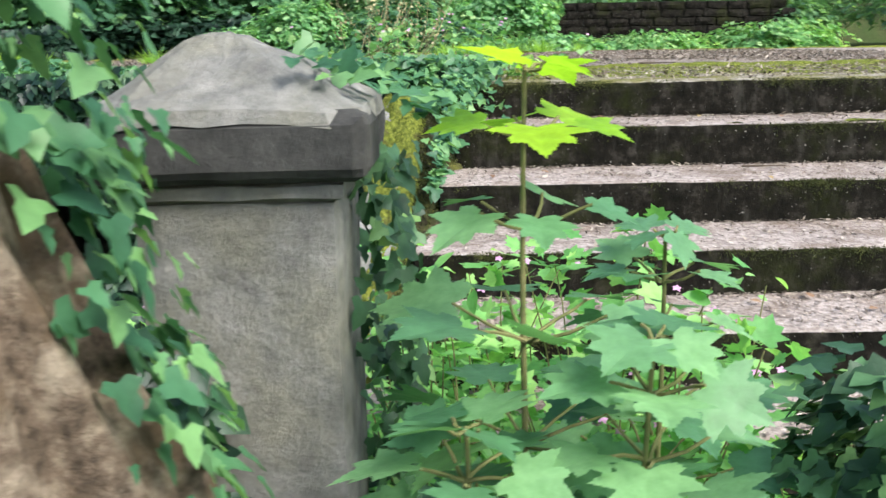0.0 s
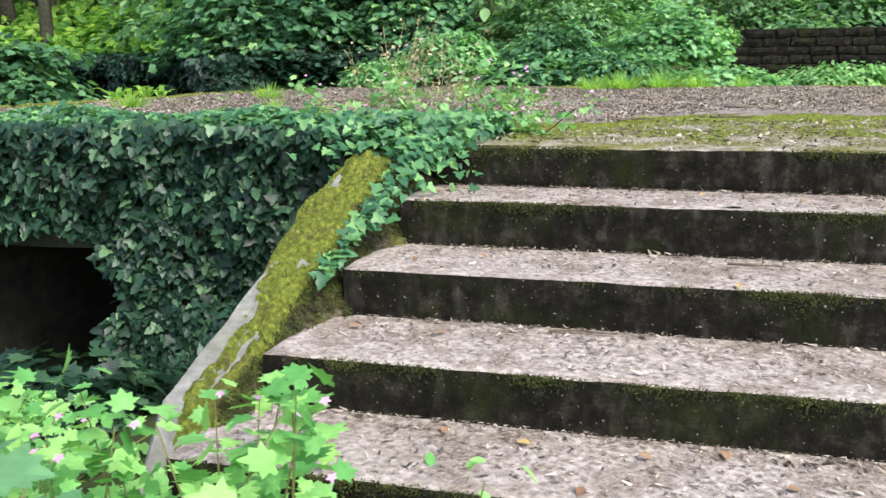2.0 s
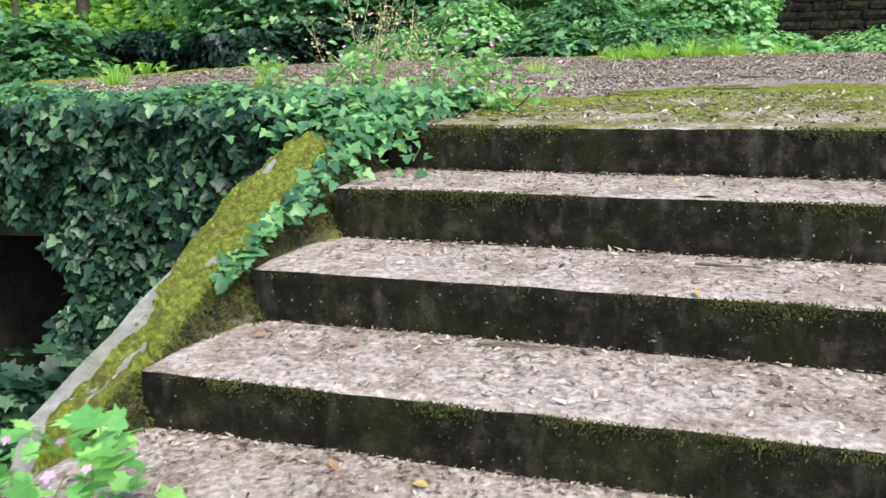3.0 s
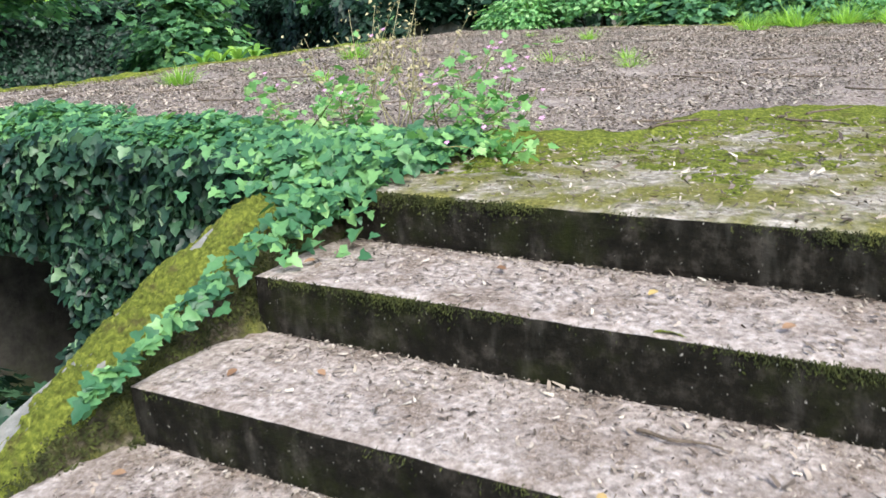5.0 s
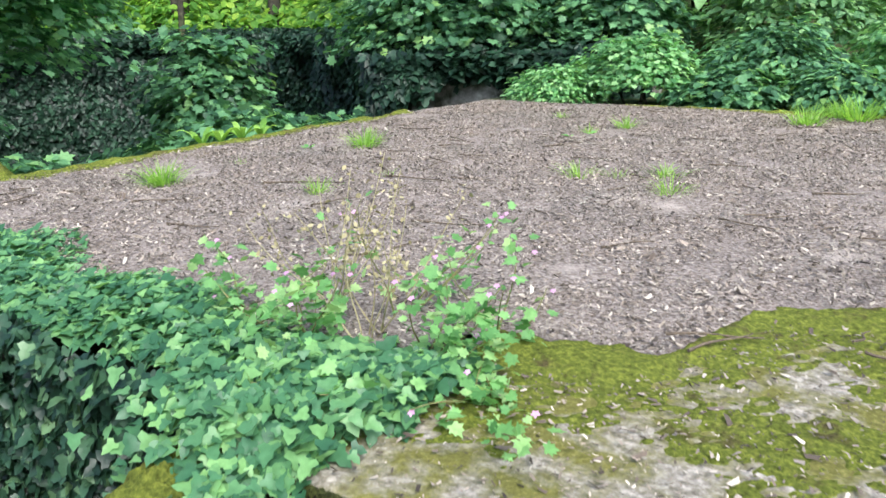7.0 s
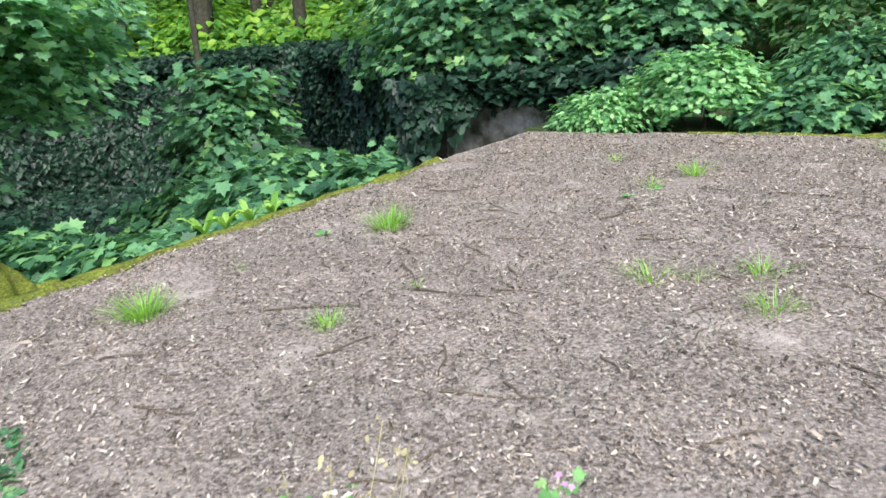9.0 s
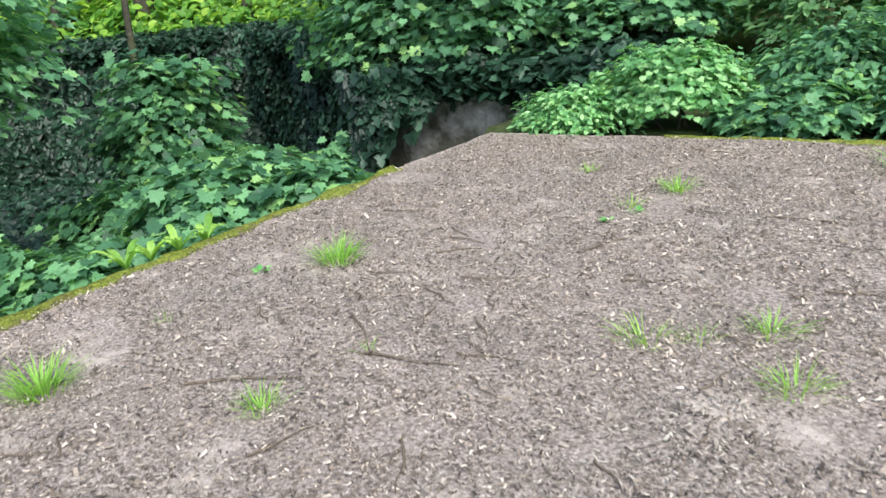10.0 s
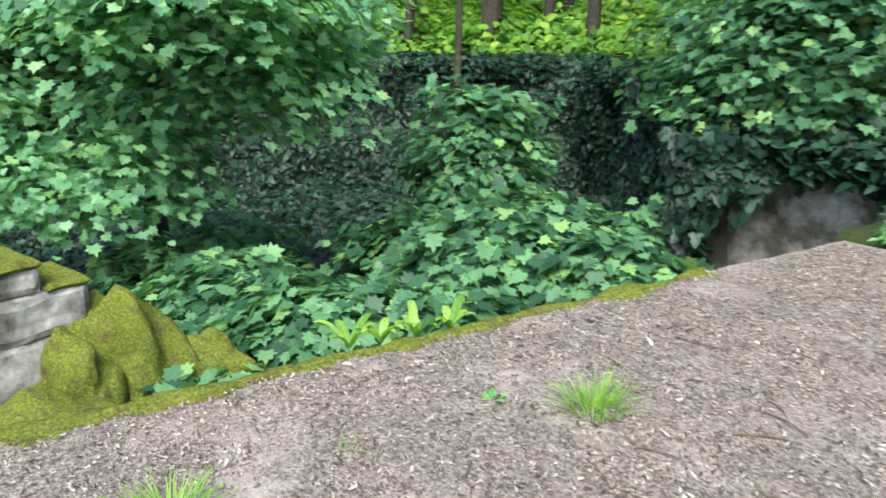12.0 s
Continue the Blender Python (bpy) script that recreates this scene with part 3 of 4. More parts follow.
def bush(name, base, centre, radii, clusters, per, spread, size, kind, material, seed, label, category, group="", stems=4, low=-0.3, inner=0.5, stem_r=0.025):
    top = tagged(empty(name, base), label, category, group)
    b = np.array(base)
    P, N, D = crown_points(np.array(centre) - b, radii, clusters, per, spread, seed, low, inner)
    S = size * np.random.default_rng(seed).uniform(0.6, 1.2, len(P))
    link_mesh("crown", leaves("crown", P, N, D, S, kind), material, top)
    r = np.random.default_rng(seed + 1)
    for k in range(stems):
        e = np.array(centre) - b + r.uniform(-0.6, 0.6, 3) * np.array(radii)
        line = bend((r.normal() * 0.08, r.normal() * 0.08, -0.1), e, 7, 0.12, seed + k)
        part("stem", tube(line, np.linspace(stem_r, stem_r * 0.3, 7), 6), M_BARK, top)
    return top


def ivy_sheet(name, P, N, size, material, label, seed, hang=0.7, parent=None):
    r = np.random.default_rng(seed)
    n = len(P)
    N = unit(N) + r.normal(size=(n, 3)) * 0.42 + np.array([0, 0, 0.35])
    D = np.array([0, 0, -hang]) + r.normal(size=(n, 3)) * 0.5
    ob = link_mesh(name, leaves(name, P, N, D, size * r.uniform(0.55, 1.25, n), IVY), material, parent)
    return ob if parent else tagged(ob, label, "ivy", kind="stuff")


def wall_ivy():
    """Ivy curtain over the terrace's front wall, rolling over its top, with a gap at the dark opening."""
    r = rng
    n = 24000
    x = r.uniform(-3.7, 0.12, n)
    z = r.uniform(-1.6, 0.06, n)
    lump = np.array([noise.noise((a * 2.2, b * 2.2, 0)) + 0.5 * noise.noise((a * 7, b * 7, 3)) for a, b in zip(x, z)])
    y = 4.25 - 0.13 * (1 + lump) - 0.10 * np.clip((z + 0.6) / 0.6, 0, 1) - r.uniform(0, 0.09, n)
    keep = ~((x < -1.6 + 0.07 * np.sin(z * 14)) & (x > -2.9) & (z < -0.5 + 0.04 * np.sin(x * 9)))
    P = np.stack([x, y, z], 1)[keep]
    ivy_sheet("wall_ivy", P, np.tile((0, -1.0, 0.15), (len(P), 1)), 0.056, M_IVY, "dense ivy curtain over the terrace wall, green darkened for shade", 3)
    n = 8000
    x = r.uniform(-3.7, 0.35, n)
    u = r.uniform(0, 1, n) ** 1.3
    lump = np.array([noise.noise((a * 1.7, 3, 0)) for a in x])
    y = 4.12 + u * (0.42 + 0.3 * lump + 0.25 * (x < -1.2))
    z = 0.01 + 0.06 * np.sin(np.pi * np.clip(u * 1.2, 0, 1)) + 0.04 * lump + r.uniform(-0.03, 0.03, n)
    P = np.stack([x, y, z], 1)
    ivy_sheet("top_ivy", P, np.tile((0, -0.35, 1.0), (n, 1)), 0.052, M_IVYLIGHT, "ivy rolling over the wall top, coloured lighter as lit", 4, 0.2)
    # runners down the stair side of the cheek wall
    n = 330
    y = 3.9 - r.uniform(0, 1, n) ** 1.6 * 1.0
    s = r.normal(size=n) * 0.09
    x = cheek_x(y) - 0.03 + 0.5 * s * np.clip((y - 2.7) * 1.2, 0.3, 1.1)
    z = -0.05 - 0.42 * np.clip(3.72 - y, 0, 9) + 0.04 - np.clip(x - cheek_x(y) - 0.02, 0, 1) * 1.4 + r.uniform(0, 0.05, n)
    z = np.maximum(z, -0.14 - 0.157 * np.floor((3.83 - y) / 0.4 + 0.999))
    P = np.stack([x, y, z], 1)
    ivy_sheet("stair_ivy", P, np.tile((0.5, -0.5, 0.8), (n, 1)), 0.045, M_IVYLIGHT, "young ivy runners trailing onto the stairs", 5, 0.5)
    n = 900
    x = r.normal(size=n) * 0.17 + 0.0
    y = 3.95 + r.normal(size=n) * 0.14
    z = 0.06 - 1.1 * np.clip(3.86 - y, 0, 0.22) + r.uniform(-0.03, 0.06, n)
    k = (x < 0.36) & (y > 3.62)
    P = np.stack([x, y, z], 1)[k]
    ivy_sheet("corner_ivy", P, np.tile((0.2, -0.6, 0.8), (len(P), 1)), 0.05, M_IVYLIGHT, "thick tuft of ivy at the stair head", 6, 0.5)
    # the dark opening beneath the terrace
    bm = block(-3.0, -1.58, 4.18, 4.316, -0.6, -0.40, 0.1, 0.006, 0.01)
    tagged(part("lintel", bm, M_WALL), "dark stone lintel over the low opening, hung with ivy", "lintel", kind="structure")


wall_ivy()


def grass_tuft(at, size, blades, seed, pale=False):
    r = np.random.default_rng(seed)
    a = r.uniform(0, 6.28, blades)
    lean = r.uniform(0.2, 1.7, blades)
    lean = lean * 1.25
    D = np.stack([np.cos(a) * lean, np.sin(a) * lean, np.ones(blades)], 1)
    P = np.stack([np.cos(a), np.sin(a), np.zeros(blades)], 1) * r.uniform(0, 0.6, (blades, 1)) * size
    N = np.stack([np.cos(a), np.sin(a), -lean], 1) * -1
    ob = link_mesh("grass_tuft", leaves("grass_tuft", P, N, D, size * r.uniform(0.5, 1.1, blades), BLADE), M_GRASS)
    ob.location = at
    tagged(ob, "small tuft of bright green grass on the bare terrace", "grass", "grass tufts on the terrace")


for k, (x, y, s, n) in enumerate([(-2.43, 7.66, 0.19, 190), (-2.68, 5.95, 0.19, 190), (-1.67, 6.21, 0.13, 80), (-1.04, 9.46, 0.16, 90), (-1.21, 9.05, 0.12, 40), (-0.52, 7.25, 0.15, 70), (-0.31, 7.32, 0.12, 40), (-0.07, 7.49, 0.15, 80),
                                  (0.1, 7.04, 0.15, 80), (-2.75, 6.68, 0.08, 25), (-1.58, 6.76, 0.08, 25), (-1.79, 9.8, 0.11, 45), (0.25, 10.3, 0.25, 160), (0.6, 10.75, 0.28, 200), (1.0, 10.9, 0.28, 200), (1.4, 10.8, 0.26, 180), (0.42, 10.9, 0.22, 150), (1.9, 10.9, 0.2, 120)]):
    grass_tuft((x, y, 0.025), s, n, 40 + k)


def ground_weed(at, seed):
    """A flat rosette of a few broad leaves on the bare soil."""
    r = np.random.default_rng(seed)
    top = tagged(empty("ground_weed", at), "small broad-leaved weed on the bare terrace soil", "weed", "weeds on the terrace")
    for a in r.uniform(0, 6.28, 7):
        D = np.array([[math.cos(a), math.sin(a), 0.25]])
        link_mesh("leaf", leaves("leaf", D * 0.015, np.array([[0, 0, 1.0]]) - D * 0.3, D, [r.uniform(0.03, 0.07)], OVAL), M_HERB, top)


for k, (x, y) in enumerate([(-1.23, 8.73), (-2.75, 7.37), (-1.15, 8.95)]):
    ground_weed((x, y, 0.035), 140 + k)


def herb(at, height, spread, n, seed, material=M_PALE, flowers=8, label="leggy pale green herb with small pink flowers", size=0.06, kind=MAPLE):
    r = np.random.default_rng(seed)
    top = tagged(empty("wild_herb", at), label, "plant", "wild herbs")
    pts = []
    for k in range(max(4, n // 30)):
        e = np.array([r.normal() * spread, r.normal() * spread, height * r.uniform(0.5, 1.1)])
        line = bend((r.normal() * 0.03, r.normal() * 0.03, -0.03), e, 7, 0.05, seed + k)
        part("stem", tube(line, np.linspace(0.004, 0.0015, 7), 5), M_STEM, top)
        pts.append(line)
    idx = r.integers(0, len(pts), n)
    u = r.uniform(0.25, 1, n)
    base = np.array([pts[i][min(6, int(q * 6.99))] for i, q in zip(idx, u)])
    P = base + r.normal(size=(n, 3)) * np.array([0.05, 0.05, 0.03])
    N = np.array([0, 0, 1.0]) + r.normal(size=(n, 3)) * 0.45
    D = r.normal(size=(n, 3))
    link_mesh("foliage", leaves("foliage", P, N, D, size * r.uniform(0.5, 1.2, n), kind), material, top)
    for k in range(flowers):
        p = pts[k % len(pts)][-1] + r.normal(size=3) * 0.03
        a = np.linspace(0, 2 * np.pi, 6)[:5]
        Df = np.stack([np.cos(a), np.sin(a), 0.3 + 0 * a], 1)
        link_mesh("flower", leaves("flower", np.tile(p, (5, 1)), np.tile((0, -0.6, 1.0), (5, 1)), Df, np.full(5, 0.011), OVAL), M_FLOWER, top)
    return top


for k, (x, y, h, w, n, f) in enumerate([(-0.25, 4.45, 0.32, 0.22, 190, 6), (0.15, 4.55, 0.26, 0.24, 150, 6), (0.42, 4.4, 0.14, 0.16, 110, 4), (-0.6, 4.6, 0.2, 0.22, 130, 4), (0.1, 4.28, 0.13, 0.2, 120, 3), (-0.15, 4.8, 0.44, 0.2, 60, 7), (0.3, 4.75, 0.28, 0.2, 60, 5)]):
    herb((x, y, 0.0), h, w, n, 1 + k, M_PALE, f, size=0.042)


def dry_stalks(at, seed):
    """Tall dead flower stalks with buff seed heads, rising out of the herbs."""
    r = np.random.default_rng(seed)
    top = tagged(empty("dry_stalks", at), "tall dry buff flower stalks with seed heads", "plant", "dry stalks by the ivy")
    for k in range(9):
        e = np.array([r.normal() * 0.2, r.normal() * 0.12, r.uniform(0.3, 0.55)])
        line = bend((r.normal() * 0.03, r.normal() * 0.03, -0.02), e, 9, 0.05, seed + k)
        stalk = part("stalk", tube(line, np.linspace(0.0028, 0.001, 9), 5), M_DRY, top)
        n = 26
        P = line[r.integers(4, 9, n)] + r.normal(size=(n, 3)) * 0.02
        seeds = link_mesh("seed_head", leaves("seed_head", P, r.normal(size=(n, 3)), r.normal(size=(n, 3)), r.uniform(0.01, 0.024, n), OVAL), M_DRY, stalk)
        tagged(seeds, kind="stuff")


dry_stalks((-0.35, 4.7, 0.02), 3)
dry_stalks((-0.1, 4.6, 0.02), 8)
# low growth in front of the stairs
for k, (x, y, z, h, s, n) in enumerate([(-0.55, 1.75, -1.0, 0.55, 0.25, 300), (-0.15, 1.55, -0.97, 0.45, 0.25, 300), (-0.95, 2.2, -1.1, 0.6, 0.3, 300), (0.2, 1.75, -0.9, 0.25, 0.2, 220),
                                        (-0.45, 1.3, -0.97, 0.5, 0.25, 300), (0.1, 1.15, -0.97, 0.42, 0.22, 260), (-1.4, 2.7, -1.2, 0.6, 0.3, 260), (0.55, 1.5, -0.97, 0.3, 0.2, 200),
                                        (0.22, 1.72, -0.97, 0.85, 0.13, 260), (0.42, 1.6, -0.97, 0.72, 0.12, 220), (0.05, 1.9, -0.97, 0.75, 0.16, 260), (-0.15, 1.75, -0.97, 0.8, 0.18, 260), (0.55, 1.8, -0.97, 0.5, 0.1, 120), (-0.2, 2.05, -0.8, 0.3, 0.12, 150), (0.9, 1.35, -0.97, 0.34, 0.2, 190), (0.5, 1.28, -0.97, 0.55, 0.2, 260), (0.75, 1.5, -0.97, 0.42, 0.18, 200), (0.35, 1.45, -0.97, 0.66, 0.17, 260), (0.2, 1.35, -0.97, 0.7, 0.17, 260), (-0.05, 1.3, -0.97, 0.75, 0.15, 240), (1.15, 1.45, -0.97, 0.36, 0.15, 130), (0.65, 1.1, -0.97, 0.4, 0.2, 200), (0.5, 1.95, -0.78, 0.12, 0.12, 80)]):
    herb((x + 0.15, y - 0.03, z - 0.13), h * 0.98 + (0.04 if k == 4 else 0), s, int(n * 1.7), 20 + k, M_HERB, 6, "lush green ground herb with pink flowers by the stair foot", 0.05 if k % 2 else 0.058, (MAPLE, OVAL)[k % 2])


def sapling(at, height, seed, tip=True):
    """The young sycamore by the pillar: one stem, pairs of broad leaves, a bright tip."""
    r = np.random.default_rng(seed)
    top = tagged(empty("sycamore_sapling", at), "young sycamore with broad pale leaves and a bright tip", "sapling")
    line = bend((0, 0, -0.05), (0, 0, height), 12, 0.02, seed)
    part("stem", tube(line, np.linspace(0.007, 0.003, 12), 7), M_STEM, top)
    for lvl, (h, size, reach, count) in enumerate([(0.40, 0.12, 0.2, 6), (0.5, 0.10, 0.15, 5), (0.6, 0.125, 0.2, 6), (0.72, 0.11, 0.17, 6), (0.84, 0.085, 0.13, 5), (0.93, 0.085, 0.10, 5), (1.0, 0.08, 0.04, 4)]):
        for k in range(count):
            a = 6.28 * k / count + lvl * 0.9 + r.normal() * 0.2
            p = np.array([0, 0, h * height])
            e = p + np.array([math.cos(a) * reach * 0.6, math.sin(a) * reach * 0.6, reach * 0.25])
            petiole = part("petiole", tube(bend(p, e, 5, 0.01, seed + k), np.linspace(0.003, 0.002, 5), 5), M_STEM, top)
            D = np.array([[math.cos(a), math.sin(a), -0.08 - 0.2 * r.uniform()]])
            me = leaves("leaf", e[None], np.array([[0.1 * math.cos(a), 0.1 * math.sin(a), 1.0]]) + r.normal(size=(1, 3)) * 0.22, D, [size * r.uniform(0.7, 1.15)], BIGMAPLE)
            link_mesh("leaf", me, M_YOUNG if tip and lvl > 4 else M_BIGLEAF, petiole)


sapling((0.14, 0.98, -1.1), 1.25, 11)
sapling((0.27, 0.84, -1.1), 0.95, 12, False)
sapling((0.36, 1.15, -1.1), 1.0, 13, False)
sapling((0.05, 0.80, -1.1), 0.86, 14, False)


def pillar():
    top = tagged(empty("stone_pillar", (-0.235, 1.125, -1.135), -1), "weathered grey stone gate pillar with a pyramid cap, ivy-clad", "pillar")
    part("shaft", block(-0.135, 0.135, -0.125, 0.145, -0.1, 1.125, 0.04, 0.005, 0.008), M_STONE, top)
    part("neck", block(-0.148, 0.148, -0.138, 0.158, 1.12, 1.15, 0.025, 0.003, 0.01), M_STONE, top)
    bm = block(-0.178, 0.178, -0.165, 0.19, 1.148, 1.238, 0.02, 0.007, 0.012)
    for v in bm.verts:
        chip = max(0, noise.noise(v.co * 5 + Vector((4, 0, 0))) - 0.1) * smooth(0.06, 0.178, v.co.x)
        v.co += Vector((-0.06, 0.03, 0)) * chip
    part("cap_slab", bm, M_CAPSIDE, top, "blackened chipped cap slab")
    bm = bmesh.new()
    rows_ = []
    for k, (h, w) in enumerate([(1.222, 0.178), (1.242, 0.172), (1.256, 0.15), (1.278, 0.12), (1.302, 0.085), (1.322, 0.052), (1.334, 0.03), (1.337, 0.01)]):
        ring = []
        for i in range(24):
            a = 2 * math.pi * (i + 0.5) / 24
            m_ = 1 / max(abs(math.cos(a)), abs(math.sin(a)))
            q = Vector((math.cos(a) * m_ * w - 0.2 * (0.178 - w), 0.012 + math.sin(a) * m_ * w, h))
            ring.append(bm.verts.new(q + Vector((0.6, 0.4, 1)) * (0.010 * noise.noise(q * 16) + 0.006 * noise.noise(q * 45))))
        rows_.append(ring)
    for a, b in zip(rows_, rows_[1:]):
        for i in range(24):
            bm.faces.new((a[i], a[(i + 1) % 24], b[(i + 1) % 24], b[i]))
    bm.faces.new(rows_[-1])
    part("cap_pyramid", bm, M_STONE, top, "worn pale pyramid top")
    r = np.random.default_rng(5)
    n = 520
    side = r.uniform(0, 1, n)
    z = -1.1 + r.uniform(0, 1, n) ** 1.3 * 1.13
    P = np.stack([-0.095 + r.uniform(0, 0.09, n), 1.06 + r.uniform(0, 0.35, n), z], 1)
    ivy_sheet("pillar_ivy", P, np.tile((1.0, -0.6, 0.2), (n, 1)), 0.04, M_IVYMID, "ivy climbing the side of the stone pillar", 8)
    n = 260
    z = -1.1 + r.uniform(0, 0.9, n)
    x = -0.40 + r.uniform(0, 1, n) ** 1.5 * (0.2 - 0.08 * (z > -0.6))
    P = np.stack([x, 0.99 - r.uniform(0, 0.03, n), z], 1)
    ivy_sheet("front_ivy", P, np.tile((0, -1.0, 0.2), (n, 1)), 0.06, M_IVY, "ivy on the pillar's front, darkened for shade", 9)
    n = 60
    x = r.uniform(-0.16, 0.06, n)
    P = np.stack([x, 1.0 + r.uniform(0, 0.25, n), 0.165 - 0.4 * (x + 0.16) + r.uniform(0, 0.03, n)], 1)
    ivy_sheet("cap_ivy", P, np.tile((0, -0.3, 1.0), (n, 1)), 0.035, M_IVYLIGHT, "ivy sprays across the pillar cap", 10, 0.2)


pillar()


def near_trunk():
    top = tagged(empty("ivy_tree", (-0.455, 0.61, -1.12)), "pale cracked tree trunk wrapped in ivy sprays", "tree")
    line = bend((0.31, 0, 0), (-0.37, 0.02, 2.6), 110, 0.05, 3)
    bm = tube(line, np.linspace(0.155, 0.11, 110), 72, 0.3)
    bm.normal_update()
    for v in bm.verts:
        p = v.co
        a = math.atan2(p.y, p.x - 0.31 + 0.262 * p.z)
        ridge = abs(noise.noise((a * 3.2, p.z * 1.6, 2))) + 0.5 * abs(noise.noise((a * 8, p.z * 5, 6)))
        v.co += v.normal * (0.035 * ridge - 0.02)
    part("trunk", bm, M_NEARBARK, top, smooth=True)
    r = np.random.default_rng(15)
    n = 620
    z = r.uniform(0.3, 1.8, n)
    a = r.uniform(-0.35, 1.1, n)
    rad = 0.155 + r.uniform(0, 0.16, n) * (0.75 + 0.25 * np.sin(z * 5))
    P = np.stack([0.31 - 0.262 * z + np.cos(a) * rad, np.sin(a) * rad, z], 1)
    ob = leaves("foliage", P, np.stack([np.cos(a), np.sin(a), 0.7 + 0 * a], 1) + r.normal(size=(n, 3)) * 0.3, np.stack([np.cos(a), np.sin(a), -0.5 + 0 * a], 1) + r.normal(size=(n, 3)) * 0.4, 0.034 * r.uniform(0.4, 1.5, n), IVY)
    link_mesh("foliage", ob, M_IVYLIGHT, top, "glossy ivy leaves")


near_trunk()
bush("ivy_bush", (0.75, 1.04, -1.1), (0.74, 1.04, -0.6), (0.19, 0.19, 0.42), 130, 10, 0.06, 0.05, IVY, M_IVYMID, 31, "ivy-smothered stump with glossy dark leaves", "bush", stems=3)
for k, (x, y, z, rx, rz) in enumerate([(-0.25, 1.45, -0.85, 0.3, 0.25), (0.25, 1.55, -0.85, 0.3, 0.22), (-0.1, 0.75, -0.9, 0.3, 0.22), (0.35, 0.8, -0.9, 0.25, 0.2), (-0.9, 1.6, -0.9, 0.35, 0.35), (-0.5, 0.75, -0.95, 0.2, 0.3)]):
    bush("ground_ivy", (x + 0.14, y, -1.12), (x + 0.14, y, z - 0.13), (rx, rx, rz), 80, 10, 0.09, 0.06, IVY, M_IVYMID if k % 2 else M_IVYLIGHT, 60 + k, "low mound of ivy and herbs on the ground", "ivy", "ground ivy mounds", 2, stem_r=0.008)
for k, (x, y, z, rx, rz) in enumerate([(-1.6, 3.5, -1.2, 0.5, 0.3), (-2.6, 3.6, -1.4, 0.6, 0.35), (-1.3, 2.6, -1.2, 0.5, 0.3), (-3.4, 3.4, -1.4, 0.8, 0.5), (-2.3, 2.4, -1.4, 0.7, 0.4)]):
    bush("ground_ivy", (x, y, -1.5), (x, y, z), (rx, rx, rz), 80, 9, 0.12, 0.09, IVY if k % 2 else MAPLE, M_HERB if k == 2 else M_IVY, 70 + k, "low mound of ivy and herbs on the ground", "ivy", "ground ivy mounds", 2, stem_r=0.008)


# ---- the old retaining walls round the hollow ----
def bank_wall():
    top = tagged(empty("bank_wall"), "old retaining wall round the hollow, bare grey where ivy has fallen", "wall", kind="structure")
    for (ax, ay), (bx, by) in zip(BANK[2:], BANK[3:]):
        L = math.hypot(bx - ax, by - ay)
        bm = block(-0.3, L + 0.3, -0.2, 0.2, -3.0, 0.16, 0.4, 0.03, 0.03, ax)
        bm.transform(pose(ax, ay, 0, 0, 0, math.degrees(math.atan2(by - ay, bx - ax))))
        part("wall_section", bm, M_GREY if ax > -5 else M_WALL, top)
    r = np.random.default_rng(77)
    Ps, Ns = [], []
    for (ax, ay), (bx, by) in zip(BANK[2:], BANK[3:]):
        L = math.hypot(bx - ax, by - ay)
        tx, ty = (bx - ax) / L, (by - ay) / L
        nx, ny = -ty, tx
        n = int(L * (1900 if ax < -5 else 1100))
        u, z = r.uniform(-0.3, L + 0.3, n), r.uniform(-2.7, 0.5, n)
        if ax > -5:
            z = np.abs(r.normal(size=n)) * (-0.14 - 0.4 * (0.5 + 0.5 * np.sin(u * 2.1 + 0.6)) ** 2) + 0.42
        lump = np.array([noise.noise((a * 0.8, b * 0.8, ax)) for a, b in zip(u, z)])
        off = 0.24 + 0.55 * np.clip(0.4 + 1.3 * lump, 0, 2) * (0.5 + 0.5 * np.clip(z + 1.6, 0, 1)) + r.uniform(0, 0.1, n)
        Ps.append(np.stack([ax + tx * u + nx * off, ay + ty * u + ny * off, z], 1))
        Ns.append(np.tile((nx, ny, 0.2), (n, 1)))
        m = int(L * 600)
        u, w = r.uniform(0, L, m), r.uniform(-0.4, 0.7, m)
        Ps.append(np.stack([ax + tx * u + nx * w, ay + ty * u + ny * w, 0.32 + 0.3 * r.uniform(0, 1, m) - 0.3 * np.clip(w, 0, 1)], 1))
        Ns.append(np.tile((nx * 0.3, ny * 0.3, 1.0), (m, 1)))
    ivy_sheet("bank_ivy", np.concatenate(Ps), np.concatenate(Ns), 0.145, M_SHADEIVY, "ivy smothering the old retaining wall, darkened for shade", 78)


bank_wall()


def ruin():
    """A low ruined wall at the edge of the woods."""
    top = tagged(empty("ruined_wall", (0, 0, -0.1)), "low ruined dark stone wall at the wood's edge", "wall")
    r = random.Random(4)
    for row in range(6):
        x = 1.35 + 0.12 * (row % 2)
        while x < 7.0:
            w = r.uniform(0.35, 0.6)
            part("stone", block(x, x + w - 0.02, 17.6, 17.95, row * 0.16 + 0.05, row * 0.16 + 0.208, 0.08, 0.03, 0.02, x), M_RISER, top)
            x += w
    part("core", block(1.45, 7.0, 17.64, 17.9, -0.3, 1.0, 0.5, 0.0, 0.0), M_RISER, top)


ruin()


